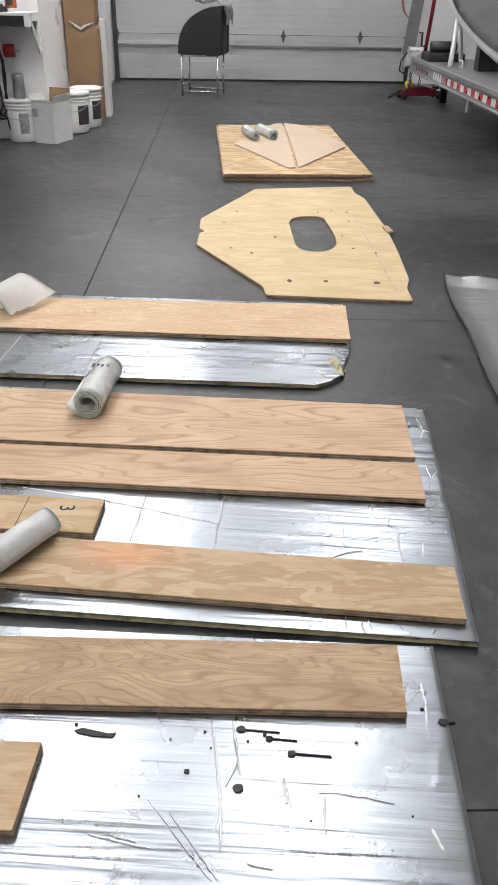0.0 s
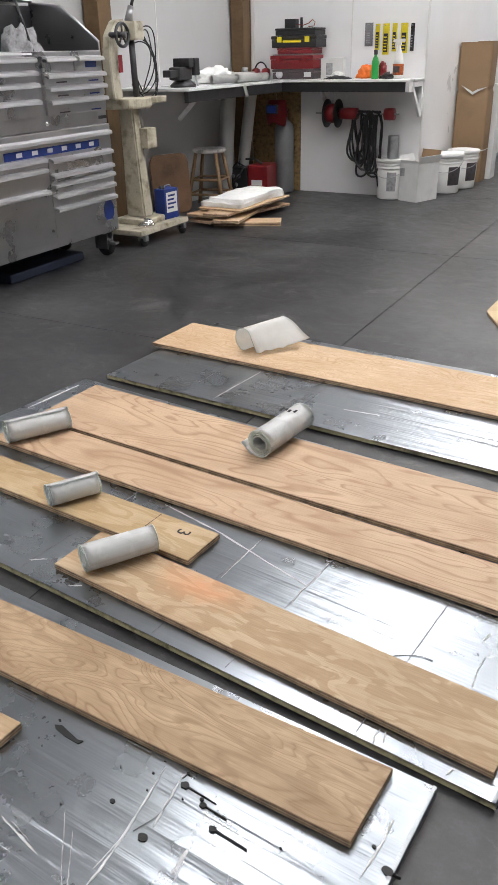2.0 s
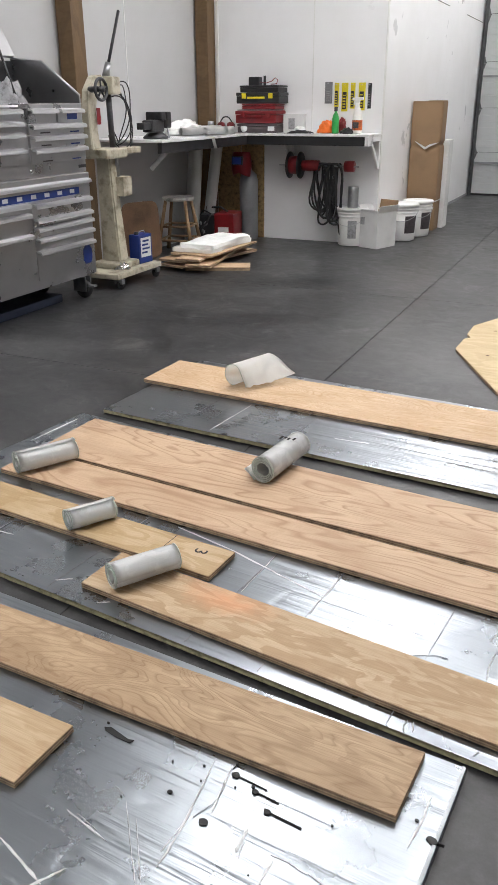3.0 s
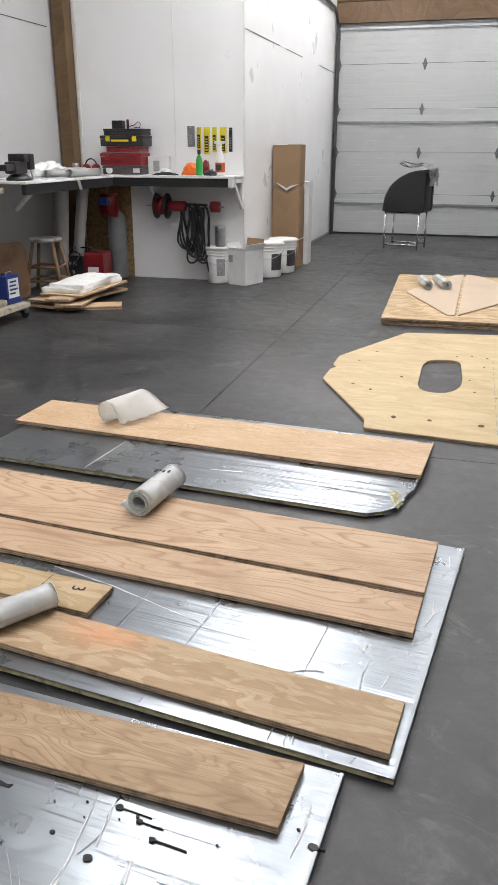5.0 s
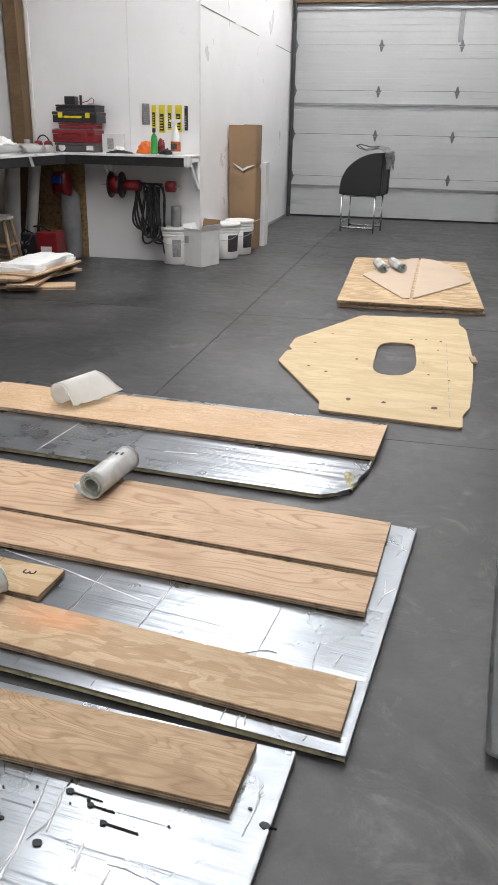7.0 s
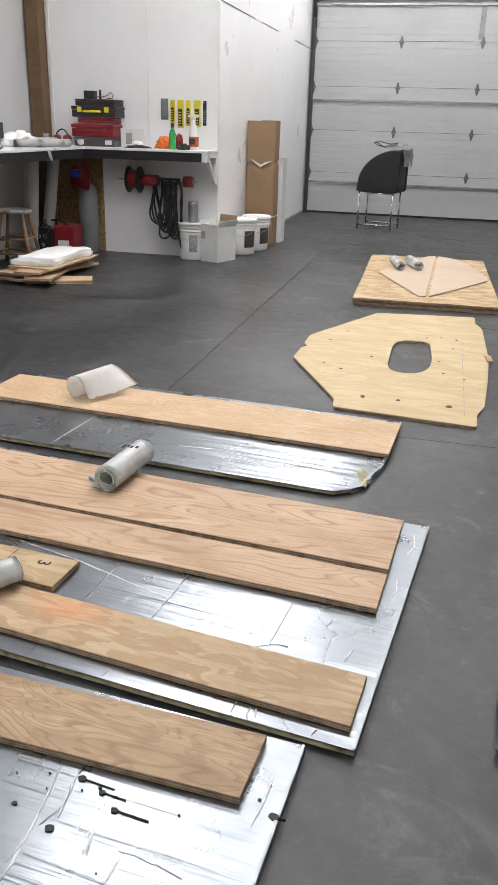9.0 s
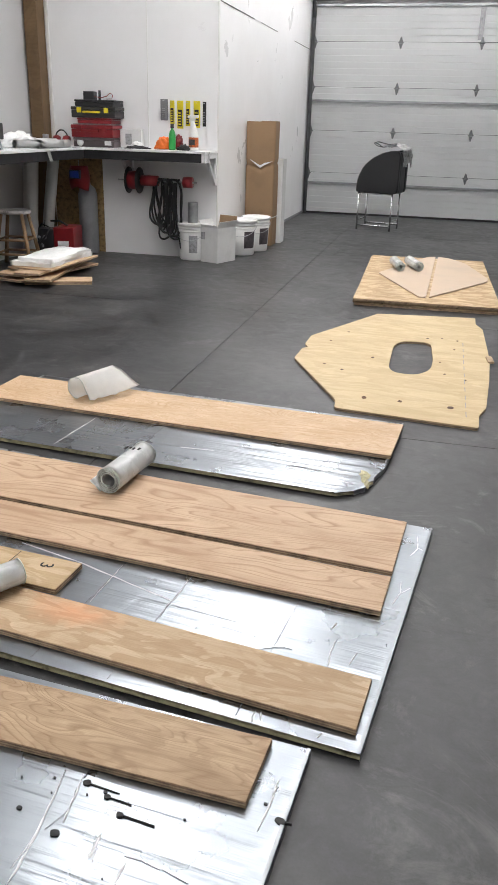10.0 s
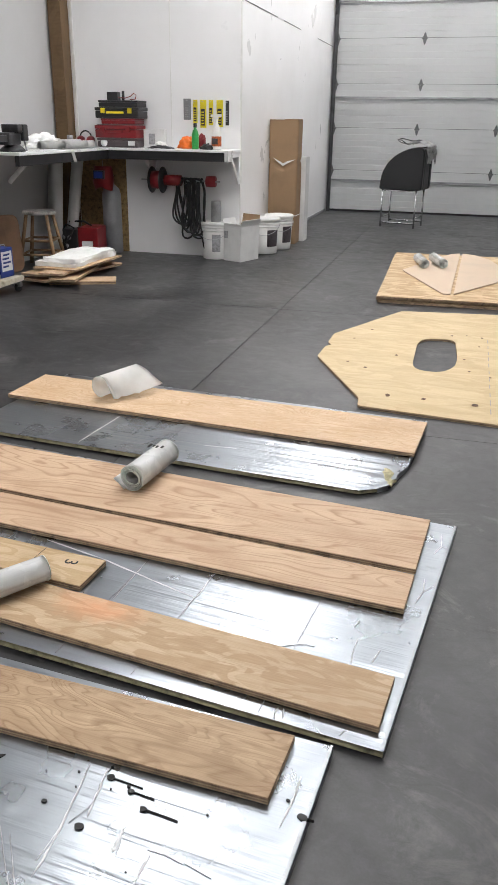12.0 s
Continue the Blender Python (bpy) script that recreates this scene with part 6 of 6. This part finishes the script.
# ---- trailer with the boat hull ----
def trailer():
    t = thing("trailer", at_building(3.88, -2.1, 0), "grey steel boat trailer with red and white marking", "trailer")
    bm = box(0, 0.07, -7.0, 0, 0.47, 0.485)
    bm = box(0, 0.07, -7.0, 0, 0.35, 0.362, 0, bm)
    bm = box(0.03, 0.042, -7.0, 0, 0.362, 0.47, 0, bm)
    part("side_beam", bm, GREY_BEAM, t, "grey steel side beam")
    part("cross_beam", box(0.07, 1.9, -0.08, 0.0, 0.37, 0.47, 0.004), GREY_BEAM, t)
    part("deck", box(0.06, 1.9, -6.9, -0.15, 0.488, 0.51, 0.003), GREY_PAINT, t, "dark deck plate")
    part("edge_rail", box(0.0, 0.05, -7.0, 0.0, 0.486, 0.515, 0.004), GREY_BEAM, t)
    for k in range(5):
        y = -0.25 - 0.14 * k
        part("slot", box(0.026, 0.0295, y - 0.03, y + 0.03, 0.39, 0.43), DARK_STEEL if k % 2 == 0 else TAPE_RED, t)
    for k in range(4):
        y = -1.15 - 0.10 * k
        part("stroke", box(0.027, 0.0295, y - 0.03, y + 0.03, 0.375, 0.455), PAINT_WHITE, t, "pale marking bars")
    for k in range(22):
        y = -1.7 - 0.13 * k
        part("tape_square", box(0.026, 0.0295, y - 0.063, y + 0.063, 0.385, 0.445), TAPE_RED if k % 2 == 0 else PAINT_WHITE, t)
    part("stake", box(0.0, 0.05, -2.72, -2.66, 0.24, 0.349, 0.004), GREY_BEAM, t)
    part("handle_loop", sweep([(0.2, -1.5, 0.51), (0.2, -1.5, 0.60), (0.2, -1.62, 0.60), (0.2, -1.62, 0.51)], 0.008, 6), PAINT_WHITE, t)
    part("brace", sweep([(0.18, -1.2, 0.51), (0.32, -0.75, 1.0)], 0.03, 4), PAINT_WHITE, t, "pale sloping brace")
    part("brace", sweep([(0.42, -0.75, 0.51), (0.34, -0.75, 1.0)], 0.03, 4), PAINT_WHITE, t, "pale upright brace")
    part("pole", rod((0.10, -0.25, 0.51), (0.22, -0.20, 2.0), 0.022, 12), RED_DARK, t, "dark red pole")
    part("winch_base", box(0.06, 0.5, -0.62, -0.25, 0.511, 0.60, 0.02), DARK_STEEL, t)
    part("winch_drum", rod((0.12, -0.45, 0.66), (0.42, -0.45, 0.66), 0.06, 16), DARK_STEEL, t)
    part("crank", sweep([(0.07, -0.4, 0.66), (0.02, -0.4, 0.66), (0.02, -0.38, 0.80), (-0.02, -0.38, 0.80)], 0.012, 8), DARK_STEEL, t)
    part("mast_plate", moved(prism([(0, 0), (0.16, 0), (0.30, 1.6), (0.18, 1.6)], 0, 0.05, None, 0.003), pose(-0.02, 0.55, 0.5, 90)), GREY_BEAM, t, "leaning grey upright plate")
    part("mast_foot", box(-0.01, 0.2, 0.45, 0.56, 0.36, 0.5, 0.004), GREY_BEAM, t)
    part("tongue", box(0.05, 0.13, 0.0, 0.6, 0.38, 0.46, 0.004), GREY_BEAM, t)
    for x in (0.45, 1.5):
        part("jack_leg", box(x - 0.04, x + 0.04, -0.06, 0.02, 0.0, 0.37, 0.004), DARK_STEEL, t)
    for y in (-3.6, -4.5):
        wheel = part("wheel", lathe(((0.10, -0.09), (0.20, -0.10), (0.29, -0.09), (0.30, -0.05), (0.30, 0.05), (0.29, 0.09), (0.20, 0.10), (0.10, 0.09)), 36, None, pose(0.5, y, 0.301, 0, 90, 0)), BLACK_RUBBER, t, "black tyre")
        part("rim", lathe(((0.0, -0.05), (0.195, -0.05), (0.195, 0.06), (0.0, 0.06)), 30, None, pose(0.5, y, 0.301, 0, 90, 0)), STEEL, wheel)
    for k in range(2):
        links = bmesh.new()
        for j in range(6):
            z = 0.345 - 0.036 * j
            ring = [(0.012 * math.cos(a) if j % 2 else 0, 0 if j % 2 else 0.012 * math.cos(a), 0.022 * math.sin(a)) for a in (2 * math.pi * i / 10 for i in range(10))]
            sweep([(p[0] + 0.02 + 0.12 * k, p[1] + 0.02, p[2] + z) for p in ring], 0.005, 5, links, True)
        part("chain", links, DARK_STEEL, t, "short steel chain")


GREY_BEAM = surface("grey_trailer_paint", (0.24, 0.245, 0.25), 0.4, 0.2, 0.1, 5, 90, 0.06)
RED_DARK = surface("dark_red_paint", (0.20, 0.012, 0.03), 0.4, 0, 0.1)
trailer()


def boat_hull():
    h = thing("boat_hull", at_building(3.88, -2.1, 0), "light grey boat hull resting on the trailer", "boat")

    def low(s):
        # the lower rim sinks and comes inboard towards the stern
        return Vector((0.25 - 0.10 * s + 0.25 * s * s, -0.35 - 5.9 * s, 1.42 - 1.35 * s ** 0.55 * (1 - 0.35 * s)))

    def place(u, v):
        p = low(u)
        bulge = math.sin(math.pi * 0.5 * v)
        return (p.x + 1.5 * v, p.y + 0.2 * v, p.z + 0.95 * bulge + 0.15 * v)

    part("hull_shell", sheet(40, 18, place, 0.012), GREY_CANVAS, h, "smooth light grey shell")
    part("rub_strip", sheet(40, 3, lambda u, v: (low(u).x - 0.012 - 0.02 * math.sin(3.1 * v), low(u).y, low(u).z - 0.035 - 0.06 * u + (0.05 + 0.09 * u) * v), 0.006), PAINT_WHITE, h, "white rim strip")
    for y in (-1.6, -4.4):
        part("bunk", box(0.35, 1.7, y - 0.08, y + 0.08, 0.511, 0.80 if y > -3 else 0.72, 0.01), DARK_STEEL, h, "dark support block")


boat_hull()
cloth = thing("shop_cloth", at_building(3.86, -2.12, 0.515), "white cloth draped over the trailer end", "cloth")
part("cloth", sheet(24, 20, lambda u, v: (-0.03 + 0.22 * v - 0.03 * max(0, u - 0.5) + 0.01 * noise.noise((u * 6, v * 6, 2)), 0.02 - 0.10 * math.cos(u * 1.5) + 0.16 * u + 0.01 * noise.noise((u * 7, v * 5, 8)), 0.11 * math.sin(math.pi * min(1, 0.25 + u * 0.6)) - 0.42 * max(0, u - 0.55) * (1 - 0.5 * v) + 0.02 * noise.noise((u * 8, v * 8, 4))), 0.005), CLOTH, cloth)
part("rope", sweep([(-0.03, 0.05, 0.05), (-0.09, 0.08, -0.05), (-0.10, 0.08, -0.16), (-0.05, 0.08, -0.19), (0.02, 0.08, -0.12)], 0.009, 6), BLACK_RUBBER, cloth, "black loop of cable")


RUST = surface("dark_orange_paint", (0.40, 0.07, 0.015), 0.5, 0, 0.3)


def floor_jack():
    j = thing("floor_jack", at_building(4.12, -1.75, 0, 8), "orange and black trolley jack under the trailer end", "jack")
    for y in (-0.07, 0.07):
        part("side_plate", moved(prism([(-0.28, 0.04), (0.24, 0.04), (0.26, 0.09), (0.05, 0.15), (-0.22, 0.13), (-0.29, 0.08)], y - 0.006, y + 0.006, None, 0.002), pose(0, 0, 0, 90)), RED_DARK if y > 0 else RUST, j, "dark orange side plate")
    part("lift_arm", box(-0.10, 0.20, -0.05, 0.05, 0.08, 0.13, 0.01), RED, j)
    part("ram", rod((-0.26, 0, 0.09), (0.02, 0, 0.09), 0.035, 14), BLACK_PLASTIC, j)
    part("saddle", rod((0.20, 0, 0.12), (0.20, 0, 0.16), 0.045, 16), DARK_STEEL, j)
    part("strap", sweep([(-0.2, -0.06, 0.13), (-0.22, -0.03, 0.2), (-0.15, 0.0, 0.22), (-0.1, 0.03, 0.14)], 0.016, 6), YELLOW, j, "yellow strap")
    part("lever", rod((-0.27, 0.0, 0.10), (-0.44, -0.05, 0.02), 0.014, 10), BLACK_PLASTIC, j)
    for x in (-0.24, 0.22):
        for y in (-0.1, 0.1):
            part("wheel", lathe(((0, -0.015), (0.036, -0.015), (0.04, 0), (0.036, 0.015), (0, 0.015)), 18, None, pose(x, y, 0.041, 90)), BLACK_RUBBER, j)


floor_jack()
hose = thing("air_hose", at_building(3.93, -1.48, 1.15), "pink hose coil hung on the trailer post", "hose")
for k in range(3):
    part("loop", sweep([(0.12 * math.cos(a) + 0.01 * k, -0.02 - 0.012 * k, 0.22 * math.sin(a) - 0.01 * k) for a in (2 * math.pi * i / 24 for i in range(24))], 0.007, 6, None, True), surface("pink_hose", (0.42, 0.16, 0.17), 0.45), hose)
